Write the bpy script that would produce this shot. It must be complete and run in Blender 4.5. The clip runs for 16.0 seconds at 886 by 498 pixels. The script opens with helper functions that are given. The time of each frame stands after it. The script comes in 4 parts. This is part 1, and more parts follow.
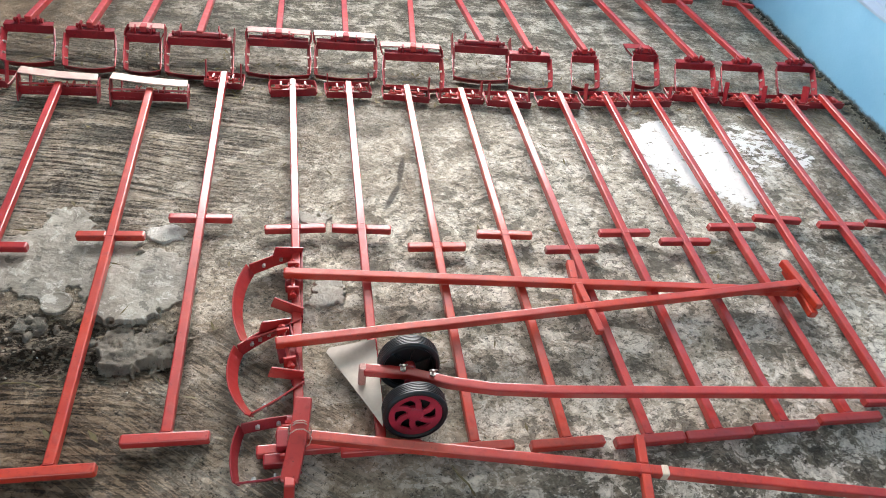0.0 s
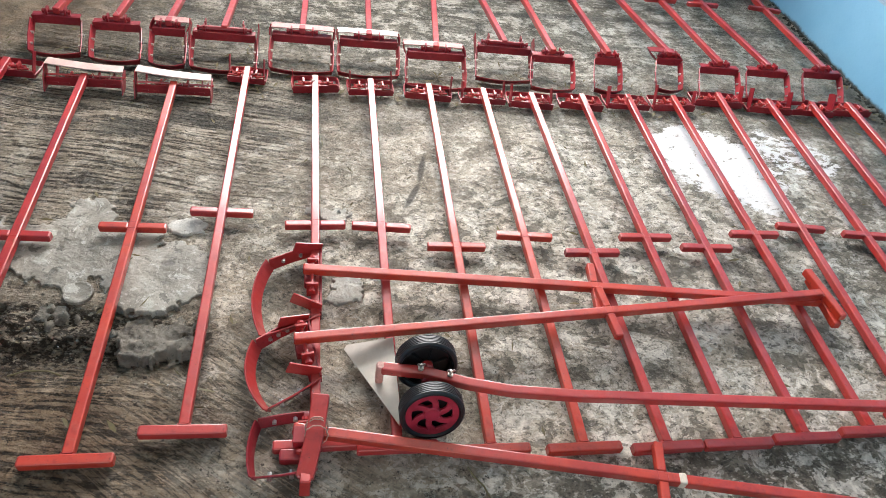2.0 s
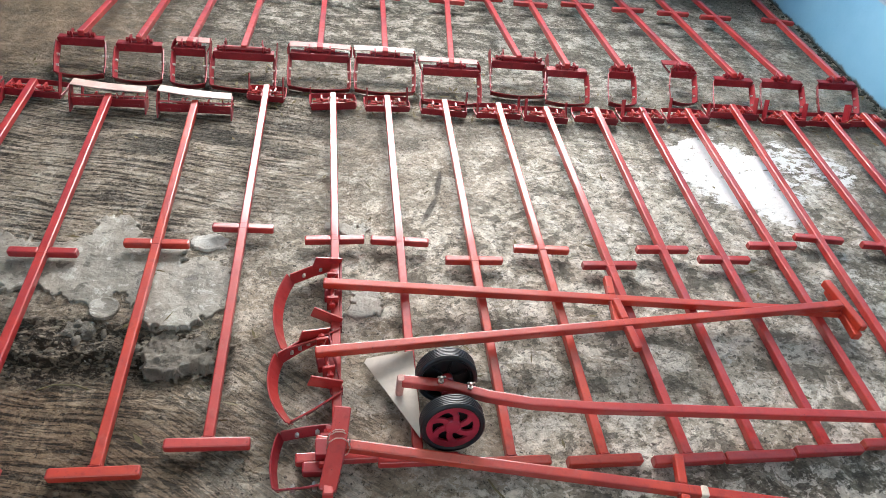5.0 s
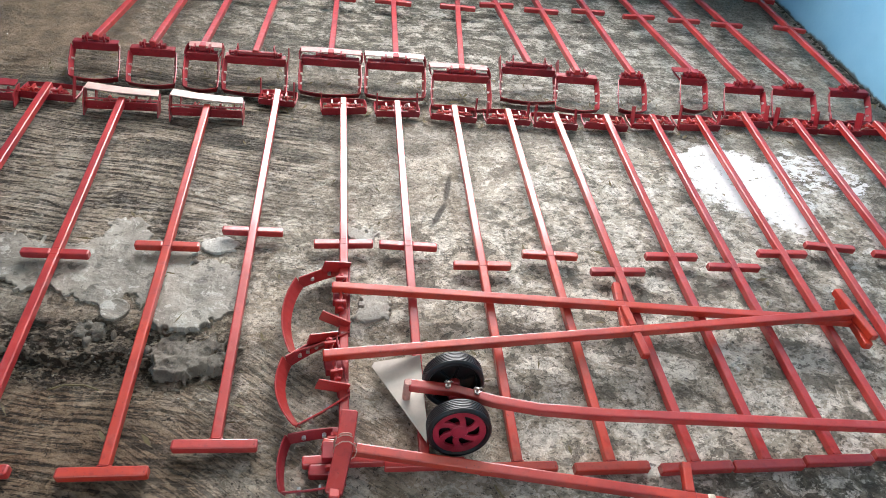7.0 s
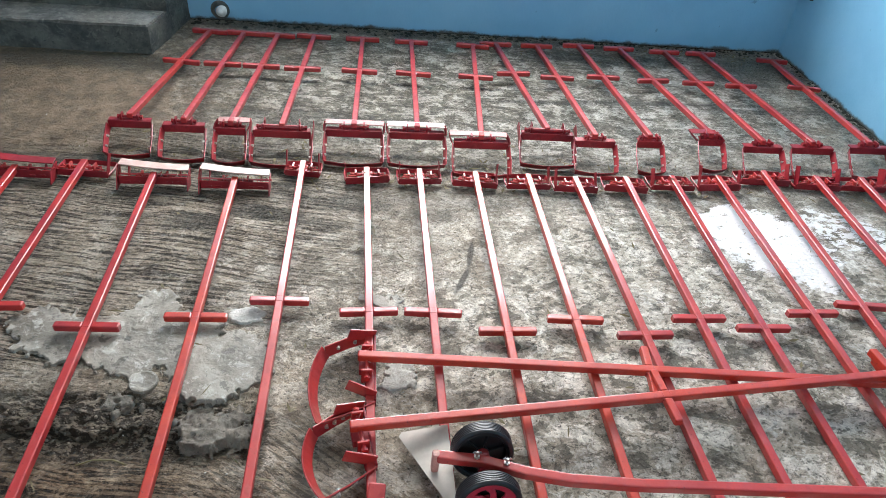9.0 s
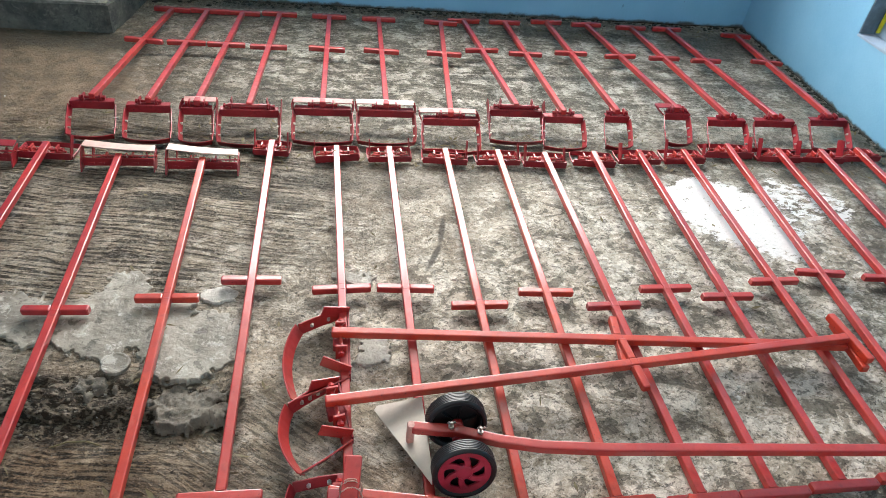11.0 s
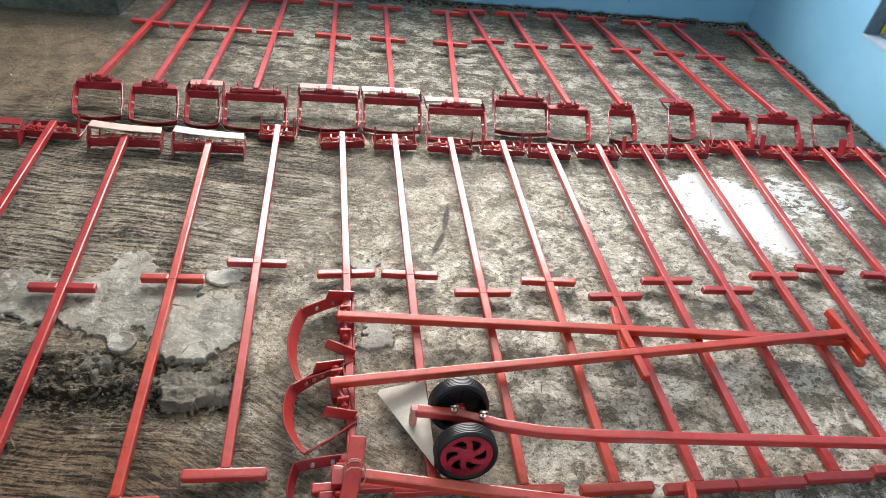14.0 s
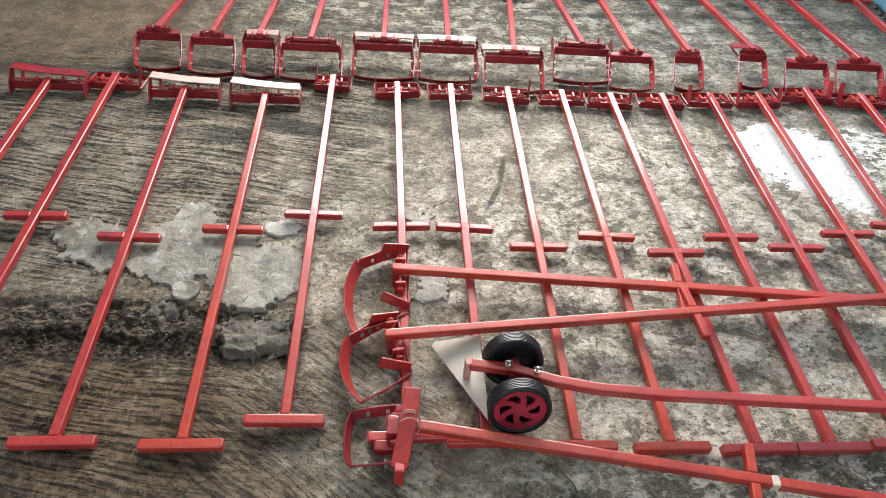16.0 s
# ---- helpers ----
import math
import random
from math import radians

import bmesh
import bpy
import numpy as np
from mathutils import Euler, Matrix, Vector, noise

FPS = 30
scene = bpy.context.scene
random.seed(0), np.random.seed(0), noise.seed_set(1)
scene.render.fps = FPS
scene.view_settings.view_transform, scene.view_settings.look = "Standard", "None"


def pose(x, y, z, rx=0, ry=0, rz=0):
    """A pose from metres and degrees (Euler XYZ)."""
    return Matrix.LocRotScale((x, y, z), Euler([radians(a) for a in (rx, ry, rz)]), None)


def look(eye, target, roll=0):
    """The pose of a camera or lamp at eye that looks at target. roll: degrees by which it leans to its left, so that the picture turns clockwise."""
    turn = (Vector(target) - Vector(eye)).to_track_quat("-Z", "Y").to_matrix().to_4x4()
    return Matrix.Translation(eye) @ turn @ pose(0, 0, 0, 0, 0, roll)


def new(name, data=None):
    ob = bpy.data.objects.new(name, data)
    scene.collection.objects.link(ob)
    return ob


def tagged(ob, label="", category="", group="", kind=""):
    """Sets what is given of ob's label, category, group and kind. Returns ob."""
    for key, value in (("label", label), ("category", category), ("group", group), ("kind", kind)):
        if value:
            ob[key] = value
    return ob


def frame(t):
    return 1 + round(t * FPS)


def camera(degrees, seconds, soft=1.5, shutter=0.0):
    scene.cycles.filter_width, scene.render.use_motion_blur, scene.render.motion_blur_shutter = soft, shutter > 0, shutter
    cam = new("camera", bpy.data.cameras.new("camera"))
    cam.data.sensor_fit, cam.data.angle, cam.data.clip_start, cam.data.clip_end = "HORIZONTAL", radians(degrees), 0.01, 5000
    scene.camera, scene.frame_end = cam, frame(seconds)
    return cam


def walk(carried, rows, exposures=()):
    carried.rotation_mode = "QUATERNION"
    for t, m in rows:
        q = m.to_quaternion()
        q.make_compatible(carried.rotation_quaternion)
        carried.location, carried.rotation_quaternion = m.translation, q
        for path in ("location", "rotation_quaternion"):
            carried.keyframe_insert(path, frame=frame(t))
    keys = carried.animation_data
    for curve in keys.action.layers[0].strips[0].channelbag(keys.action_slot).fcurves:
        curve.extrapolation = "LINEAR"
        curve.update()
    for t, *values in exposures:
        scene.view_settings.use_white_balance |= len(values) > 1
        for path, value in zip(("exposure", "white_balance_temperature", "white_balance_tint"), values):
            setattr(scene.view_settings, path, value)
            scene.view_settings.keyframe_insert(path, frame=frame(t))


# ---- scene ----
cam = camera(67.4, 16.0, soft=0.5)
PATH = [
    (0, (-0.17, -0.997, 1.606), (0.219, 0.384, 0.213), 11.1),
    (0.5, (-0.174, -0.999, 1.601), (0.222, 0.375, 0.203), 11.6),
    (1, (-0.19, -0.993, 1.598), (0.179, 0.385, 0.196), 12.0),
    (1.5, (-0.188, -0.99, 1.594), (0.173, 0.382, 0.184), 12.0),
    (2, (-0.189, -0.989, 1.598), (0.161, 0.396, 0.199), 11.5),
    (2.5, (-0.189, -0.992, 1.595), (0.161, 0.404, 0.205), 11.3),
    (3, (-0.208, -1.001, 1.606), (0.112, 0.409, 0.225), 10.6),
    (3.5, (-0.208, -0.999, 1.611), (0.102, 0.414, 0.231), 9.7),
    (4, (-0.208, -1.002, 1.609), (0.106, 0.414, 0.231), 9.7),
    (6.5, (-0.208, -1.004, 1.613), (0.082, 0.425, 0.243), 9.7),
    (7, (-0.206, -1.008, 1.612), (0.076, 0.425, 0.246), 9.5),
    (7.5, (-0.21, -1.003, 1.613), (0.077, 0.415, 0.232), 9.9),
    (8, (-0.209, -0.996, 1.609), (0.06, 0.439, 0.241), 9.4),
    (8.5, (-0.231, -0.997, 1.629), (-0.013, 0.556, 0.388), 8.3),
    (9, (-0.221, -1.001, 1.634), (-0.005, 0.556, 0.397), 6.3),
    (9.2, (-0.219, -1.003, 1.628), (0.006, 0.539, 0.375), 5.9),
    (11.3, (-0.217, -1.04, 1.634), (0.093, 0.465, 0.354), 7.0),
    (11.5, (-0.219, -1.055, 1.622), (0.1, 0.44, 0.332), 6.8),
    (12, (-0.224, -1.047, 1.619), (0.111, 0.398, 0.277), 8.4),
    (12.5, (-0.23, -1.043, 1.621), (0.122, 0.401, 0.283), 9.7),
    (13, (-0.233, -1.047, 1.628), (0.128, 0.432, 0.331), 9.9),
    (13.5, (-0.238, -1.052, 1.63), (0.091, 0.443, 0.344), 8.8),
    (14, (-0.247, -1.05, 1.628), (0.06, 0.447, 0.338), 8.8),
    (14.5, (-0.25, -1.056, 1.633), (-0.026, 0.453, 0.34), 7.6),
    (15, (-0.253, -1.051, 1.634), (-0.082, 0.425, 0.296), 6.7),
    (15.5, (-0.256, -1.047, 1.626), (-0.113, 0.38, 0.232), 6.0),
    (16, (-0.253, -1.027, 1.623), (-0.1, 0.378, 0.208), 5.8),
]
walk(cam, [(t, look(eye, target, roll)) for t, eye, target, roll in PATH],
     [(0, 0.0, 6350, 12), (4, 0.0, 6280, 12), (7, 0.0, 6230, 13), (9, 0.0, 5980, 10), (11.5, 0.0, 6420, 10), (16, 0.0, 6420, 10)])

# ---- world and light ----
world = bpy.data.worlds.new("sky")
scene.world = world
world.use_nodes = True
wn = world.node_tree.nodes
sky = wn.new("ShaderNodeTexSky")
sky.sky_type = "NISHITA"
sky.sun_disc = False
sky.sun_elevation = radians(50)
sky.sun_rotation = radians(20)
world.node_tree.links.new(sky.outputs[0], wn["Background"].inputs[0])
wn["Background"].inputs[1].default_value = 0.12
scene.view_settings.exposure = 0.0


def window_light(name, where, target, sx, sy, power, colour=(1.0, 0.97, 0.93)):
    """Daylight that enters through one opening."""
    data = bpy.data.lights.new(name, "AREA")
    data.shape, data.size, data.size_y, data.energy, data.color = "RECTANGLE", sx, sy, power, colour
    ob = new(name, data)
    ob.matrix_world = look(where, target)
    return ob


# room: right wall, far wall, left wall, near wall, ceiling height
XR, YF, XL, YN, HC = 2.63, 3.40, -3.6, -3.4, 3.0
# far window, side recess, doorway behind
FW = (-1.30, 1.90, 1.15, 2.75)
SW = (0.55, 2.30, 0.40, 1.70)
DW = (-2.6, 0.6, 0.0, 2.5)
window_light("far_window_daylight", (0.30, YF + 0.75, 2.25), (0.30, 0.0, 1.55), 4.3, 2.4, 815, (1.0, 0.96, 0.91))
window_light("doorway_daylight", (-1.0, YN - 0.10, 1.3), (-1.0, 0.0, 0.9), 3.1, 2.4, 48, (1.0, 0.96, 0.91))


# ---- materials ----
def material(name):
    m = bpy.data.materials.new(name)
    m.use_nodes = True
    nodes, links = m.node_tree.nodes, m.node_tree.links
    return m, nodes, links, nodes["Principled BSDF"]


def mixc(nodes, links, fac, a, b, mode="MIX"):
    n = nodes.new("ShaderNodeMix")
    n.data_type, n.blend_type = "RGBA", mode
    for key, value in ((0, fac), (6, a), (7, b)):
        if isinstance(value, bpy.types.NodeSocket):
            links.new(value, n.inputs[key])
        elif key == 0:
            n.inputs[0].default_value = value
        else:
            n.inputs[key].default_value = (*value, 1.0)
    return n.outputs[2]


def noise_tex(nodes, links, vec, scale, detail=6.0, rough=0.6, warp=0.0):
    n = nodes.new("ShaderNodeTexNoise")
    n.inputs["Scale"].default_value, n.inputs["Detail"].default_value = scale, detail
    n.inputs["Roughness"].default_value, n.inputs["Distortion"].default_value = rough, warp
    if vec is not None:
        links.new(vec, n.inputs["Vector"])
    return n.outputs["Fac"]


def ramp(nodes, links, fac, lo, hi, v0=0.0, v1=1.0):
    n = nodes.new("ShaderNodeMapRange")
    n.interpolation_type = "SMOOTHSTEP"
    n.inputs[1].default_value, n.inputs[2].default_value = lo, hi
    n.inputs[3].default_value, n.inputs[4].default_value = v0, v1
    links.new(fac, n.inputs[0])
    return n.outputs[0]


def calc(nodes, links, op, a, b=None):
    n = nodes.new("ShaderNodeMath")
    n.operation = op
    for k, v in ((0, a), (1, b)):
        if v is None:
            continue
        if isinstance(v, bpy.types.NodeSocket):
            links.new(v, n.inputs[k])
        else:
            n.inputs[k].default_value = v
    return n.outputs[0]


def mapped(nodes, links, vec, loc=(0, 0, 0), rot=0.0, scale=(1, 1, 1)):
    n = nodes.new("ShaderNodeMapping")
    n.inputs["Location"].default_value, n.inputs["Scale"].default_value = loc, scale
    n.inputs["Rotation"].default_value = (0, 0, radians(rot))
    links.new(vec, n.inputs["Vector"])
    return n.outputs[0]


def coords(nodes):
    return nodes.new("ShaderNodeTexCoord").outputs["Object"]


def bumped(nodes, links, bsdf, height, strength, distance):
    n = nodes.new("ShaderNodeBump")
    n.inputs["Strength"].default_value, n.inputs["Distance"].default_value = strength, distance
    links.new(height, n.inputs["Height"])
    links.new(n.outputs[0], bsdf.inputs["Normal"])


def blot(nodes, links, vec, wob, cx, cy, rx, ry, rot, amp, edge):
    """A mask, 1 inside a ragged oval on the floor. wob: noise that frays its rim."""
    sub = nodes.new("ShaderNodeVectorMath")
    sub.operation = "SUBTRACT"
    links.new(vec, sub.inputs[0])
    sub.inputs[1].default_value = (cx, cy, 0)
    p = mapped(nodes, links, sub.outputs[0], rot=rot)
    p = mapped(nodes, links, p, scale=(1 / rx, 1 / ry, 0))
    ln = nodes.new("ShaderNodeVectorMath")
    ln.operation = "LENGTH"
    links.new(p, ln.inputs[0])
    d = calc(nodes, links, "ADD", ln.outputs["Value"], calc(nodes, links, "MULTIPLY", calc(nodes, links, "SUBTRACT", wob, 0.5), amp))
    return ramp(nodes, links, d, 1 - edge, 1 + edge, 1.0, 0.0)


def red_paint(name, base, dark, tint, coat=0.85):
    """Brushed gloss paint: thick and thin coats, runs, dust and small dark chips."""
    m, nd, lk, b = material(name)
    v = coords(nd)
    info = nd.new("ShaderNodeObjectInfo").outputs["Random"]
    big = noise_tex(nd, lk, v, 5, 6, 0.6)
    runs = noise_tex(nd, lk, v, 45, 6, 0.65)
    dust = noise_tex(nd, lk, v, 17, 7, 0.7, 0.5)
    col = mixc(nd, lk, ramp(nd, lk, big, 0.36, 0.64), base, dark)
    col = mixc(nd, lk, ramp(nd, lk, runs, 0.52, 0.66, 0, 0.5), col, tuple(q * 0.6 for q in dark))
    col = mixc(nd, lk, calc(nd, lk, "MULTIPLY", info, 0.35), col, tint)
    col = mixc(nd, lk, ramp(nd, lk, dust, 0.55, 0.70, 0, 0.07), col, (0.46, 0.26, 0.22))
    col = mixc(nd, lk, ramp(nd, lk, noise_tex(nd, lk, v, 120, 3, 0.5), 0.70, 0.74, 0, 0.8), col, (0.05, 0.012, 0.012))
    lk.new(col, b.inputs["Base Color"])
    lk.new(ramp(nd, lk, noise_tex(nd, lk, v, 35, 5), 0.3, 0.7, 0.38, 0.52), b.inputs["Roughness"])
    b.inputs["Coat Weight"].default_value = coat
    lk.new(ramp(nd, lk, dust, 0.35, 0.65, 0.14, 0.22), b.inputs["Coat Roughness"])
    b.inputs["Specular IOR Level"].default_value = 0.36
    bumped(nd, lk, b, calc(nd, lk, "ADD", noise_tex(nd, lk, v, 26, 4, 0.55), calc(nd, lk, "MULTIPLY", runs, 0.35)), 0.28, 0.003)
    return m


RED = red_paint("red_gloss_paint", (0.41, 0.026, 0.024), (0.28, 0.014, 0.021), (0.47, 0.040, 0.022))
VERMILION = red_paint("vermilion_gloss_paint", (0.46, 0.034, 0.014), (0.31, 0.016, 0.014), (0.49, 0.042, 0.012))
RED_HEAD = red_paint("dark_red_paint", (0.27, 0.012, 0.020), (0.17, 0.008, 0.015), (0.33, 0.020, 0.022), 0.28)


def plain(name, colour, rough, metal=0.0, dark=0.7, scale=30, bump=0.15):
    m, nd, lk, b = material(name)
    v = coords(nd)
    n = noise_tex(nd, lk, v, scale, 6, 0.65)
    lk.new(mixc(nd, lk, ramp(nd, lk, n, 0.35, 0.7), tuple(c * dark for c in colour), colour), b.inputs["Base Color"])
    lk.new(ramp(nd, lk, n, 0.3, 0.7, rough * 0.8, min(1, rough * 1.2)), b.inputs["Roughness"])
    b.inputs["Metallic"].default_value = metal
    bumped(nd, lk, b, n, bump, 0.003)
    return m


RUBBER = plain("black_rubber", (0.011, 0.012, 0.014), 0.42, scale=60)
BLACK = plain("black_plastic", (0.012, 0.012, 0.013), 0.35, scale=40)
RIM = plain("crimson_plastic_rim", (0.42, 0.025, 0.05), 0.35, scale=25)
STEEL = plain("zinc_bolt", (0.75, 0.72, 0.66), 0.35, 0.9, scale=90)
PRIMER = plain("cream_primed_steel", (0.56, 0.50, 0.42), 0.5, dark=0.8, scale=14)
# pale blade colours stand in for the window's reflection
SHEEN_PALE = plain("pale_sheen_blade", (0.60, 0.41, 0.355), 0.36, dark=0.78, scale=25)
SHEEN_PINK = plain("pink_sheen_blade", (0.46, 0.20, 0.175), 0.5, dark=0.6, scale=30)
SCORCH = plain("scorched_weld", (0.58, 0.30, 0.25), 0.5, dark=0.7, scale=90, bump=0.5)
WIRE = plain("tie_wire", (0.55, 0.34, 0.28), 0.4, 0.6, scale=90)
TAPE = plain("masking_tape", (0.72, 0.60, 0.48), 0.6, scale=50)
YELLOW = plain("yellow_window_paint", (0.75, 0.70, 0.03), 0.4, scale=20)
JAMB_SHADE = plain("shaded_jamb_colour", (0.13, 0.20, 0.25), 0.5, scale=20)
PALE = plain("pale_blue_board", (0.32, 0.41, 0.53), 0.5, dark=0.85, scale=6)
WHITEPIPE = plain("white_plastic_pipe", (0.80, 0.79, 0.74), 0.35, scale=20)
CEIL = plain("white_ceiling_paint", (0.75, 0.74, 0.70), 0.8, dark=0.9, scale=4)
LEAF = plain("dry_leaf", (0.16, 0.13, 0.06), 0.8, scale=60)
MOSS = plain("black_moss", (0.030, 0.034, 0.026), 0.95, dark=0.4, scale=80, bump=0.6)
RUBBLE = plain("crumbled_brown_cement", (0.27, 0.225, 0.17), 0.9, dark=0.4, scale=22, bump=0.5)
CHALK = plain("white_chip", (0.72, 0.70, 0.64), 0.8, scale=60)


def make_floor_material():
    m, nd, lk, b = material("worn_cement_floor")
    v = coords(nd)
    wob = noise_tex(nd, lk, v, 7, 8, 0.65)
    wob2 = noise_tex(nd, lk, v, 3, 6, 0.6)
    # broom strokes drawn in the wet cement, bending over the floor
    bend = nd.new("ShaderNodeVectorMath")
    bend.operation = "MULTIPLY_ADD"
    soft = nd.new("ShaderNodeTexNoise")
    soft.inputs["Scale"].default_value, soft.inputs["Detail"].default_value = 1.3, 2
    lk.new(v, soft.inputs["Vector"])
    lk.new(soft.outputs["Color"], bend.inputs[0])
    bend.inputs[1].default_value = (0.14, 0.14, 0)
    lk.new(v, bend.inputs[2])
    w = bend.outputs[0]
    bold = noise_tex(nd, lk, mapped(nd, lk, mapped(nd, lk, w, rot=9), scale=(4.2, 84, 1)), 1.0, 6, 0.64, 0.3)
    fine = noise_tex(nd, lk, mapped(nd, lk, w, rot=-4, scale=(50, 105, 1)), 1.0, 6, 0.7, 0.4)
    slant = noise_tex(nd, lk, mapped(nd, lk, mapped(nd, lk, w, rot=36), scale=(8, 92, 1)), 1.0, 4, 0.58, 0.35)
    broom = blot(nd, lk, v, wob2, -1.35, 1.15, 1.12, 0.72, 0, 0.9, 0.25)
    diag = blot(nd, lk, v, wob2, -0.44, -0.17, 0.38, 0.42, 0, 0.9, 0.3)
    grit = noise_tex(nd, lk, v, 75, 8, 0.75)
    crumb = noise_tex(nd, lk, v, 34, 7, 0.72, 0.5)
    mott = noise_tex(nd, lk, v, 11, 8, 0.7, 0.5)
    broad = noise_tex(nd, lk, v, 2.1, 4, 0.55)

    def fl(f, lo, hi, v0=0.0, v1=1.0):
        return ramp(nd, lk, f, lo, hi, v0, v1)

    def times(p, q):
        return calc(nd, lk, "MULTIPLY", p, q)

    # cement: brown-grey with paler crust and dark grime in the grooves
    col = mixc(nd, lk, fl(broad, 0.35, 0.65), (0.225, 0.187, 0.140), (0.335, 0.300, 0.245))
    col = mixc(nd, lk, fl(mott, 0.52, 0.62, 0, 0.5), col, (0.48, 0.452, 0.395))
    col = mixc(nd, lk, fl(mott, 0.47, 0.37, 0, 0.6), col, (0.080, 0.072, 0.058))
    col = mixc(nd, lk, fl(crumb, 0.545, 0.59, 0, 0.45), col, (0.58, 0.55, 0.485))
    col = mixc(nd, lk, fl(crumb, 0.455, 0.42, 0, 0.65), col, (0.060, 0.056, 0.047))
    # flaking crust with crisp rims
    flake = noise_tex(nd, lk, mapped(nd, lk, v, rot=5, scale=(1, 1.3, 1)), 8.5, 10, 0.66, 0.4)
    chips = noise_tex(nd, lk, mapped(nd, lk, v, rot=-8, scale=(1, 1.5, 1)), 36, 7, 0.66, 0.5)
    patch = noise_tex(nd, lk, mapped(nd, lk, v, rot=14, scale=(1, 1.2, 1)), 3.6, 9, 0.62, 0.6)
    right = blot(nd, lk, v, wob2, 1.15, 0.45, 1.65, 1.15, 0, 0.8, 0.4)
    beyond = blot(nd, lk, v, wob2, 0.75, 2.55, 1.75, 0.85, 0, 0.6, 0.3)
    zone = calc(nd, lk, "MAXIMUM", right, beyond)
    crust = calc(nd, lk, "MAXIMUM", fl(flake, 0.535, 0.542), fl(chips, 0.555, 0.564, 0, 0.85))
    crust = times(crust, calc(nd, lk, "ADD", calc(nd, lk, "MAXIMUM", times(right, 0.62), times(beyond, 0.26)), 0.14))
    pits = times(calc(nd, lk, "MAXIMUM", fl(flake, 0.446, 0.438), fl(chips, 0.432, 0.424, 0, 0.9)), calc(nd, lk, "ADD", times(zone, 0.46), 0.24))
    grime = times(fl(patch, 0.50, 0.45), times(zone, 0.30))
    soil = times(blot(nd, lk, v, wob, 0.95, -0.50, 1.6, 0.33, -4, 0.7, 0.3), fl(mott, 0.62, 0.46, 0.45, 0.95))
    # brown earth, with the near left's shading painted in, and green-grey algae
    col = mixc(nd, lk, times(blot(nd, lk, v, wob, -1.15, -0.20, 0.85, 0.50, 0, 0.9, 0.4), fl(crumb, 0.64, 0.46, 0.45, 0.96)), col, (0.062, 0.044, 0.029))
    col = mixc(nd, lk, times(broom, 0.82), col, mixc(nd, lk, fl(fine, 0.42, 0.58), (0.125, 0.106, 0.079), (0.280, 0.245, 0.193)))
    col = mixc(nd, lk, times(blot(nd, lk, v, wob2, 2.1, 1.0, 1.2, 2.2, 0, 0.8, 0.6), fl(mott, 0.6, 0.4, 0.1, 0.55)), col, (0.150, 0.172, 0.145))
    col = mixc(nd, lk, times(blot(nd, lk, v, wob2, 1.6, 0.2, 1.3, 0.5, 0, 1.2, 0.6), fl(crumb, 0.55, 0.42, 0.0, 0.6)), col, (0.105, 0.112, 0.092))
    # pale dry middle crust, painted whiter for window glare; dark grime towards far side
    col = mixc(nd, lk, times(blot(nd, lk, v, wob2, 0.60, 0.48, 1.0, 0.80, 0, 0.9, 0.6), fl(crumb, 0.40, 0.56, 0.15, 0.75)), col, (0.60, 0.57, 0.505))
    col = mixc(nd, lk, times(blot(nd, lk, v, wob2, -1.05, 2.45, 2.1, 0.90, 0, 0.8, 0.5), fl(mott, 0.62, 0.42, 0.4, 0.92)), col, (0.080, 0.075, 0.060))
    # trodden brown floor by the grips, and a smooth trowelled stretch in the middle
    trod = blot(nd, lk, v, wob2, -0.50, -0.10, 0.85, 0.50, 0, 0.8, 0.4)
    col = mixc(nd, lk, times(trod, 0.85), col, mixc(nd, lk, fl(crumb, 0.40, 0.60), (0.235, 0.180, 0.125), (0.470, 0.390, 0.288)))
    trowel = blot(nd, lk, v, wob2, 0.02, 1.16, 0.46, 0.36, 0, 0.9, 0.4)
    col = mixc(nd, lk, times(trowel, 0.66), col, mixc(nd, lk, fl(wob, 0.40, 0.60), (0.135, 0.115, 0.090), (0.270, 0.242, 0.202)))
    worn = calc(nd, lk, "MAXIMUM", trowel, times(trod, 0.9))
    crust, pits = times(crust, fl(worn, 0, 1, 1, 0.75)), times(pits, fl(worn, 0, 1, 1, 0.6))
    # damp, streaked cement under the short hoes
    streak = noise_tex(nd, lk, mapped(nd, lk, w, rot=-3, scale=(5, 34, 1)), 1.0, 6, 0.65, 0.4)
    col = mixc(nd, lk, times(beyond, 0.60), col, mixc(nd, lk, fl(streak, 0.45, 0.55), (0.070, 0.070, 0.056), (0.250, 0.248, 0.214)))
    scratch = noise_tex(nd, lk, mapped(nd, lk, mapped(nd, lk, w, rot=-32), scale=(14, 120, 1)), 1.0, 5, 0.65, 0.3)
    col = mixc(nd, lk, times(trowel, fl(scratch, 0.575, 0.60, 0, 0.6)), col, (0.46, 0.435, 0.385))
    col = mixc(nd, lk, times(trowel, fl(scratch, 0.42, 0.39, 0, 0.7)), col, (0.060, 0.052, 0.042))
    # grooves
    swept = calc(nd, lk, "MAXIMUM", broom, blot(nd, lk, v, wob2, -1.15, -0.06, 0.85, 0.26, 0, 0.7, 0.25))
    g1 = times(times(swept, fl(bold, 0.480, 0.466)), fl(crumb, 0.60, 0.46, 0.45, 1.0))
    g2 = times(diag, fl(slant, 0.488, 0.468, 0, 0.95))
    g3 = times(calc(nd, lk, "SUBTRACT", 1.0, calc(nd, lk, "MAXIMUM", calc(nd, lk, "MAXIMUM", broom, diag), calc(nd, lk, "MAXIMUM", trowel, times(right, 0.75)))), fl(fine, 0.43, 0.36, 0, 0.22))
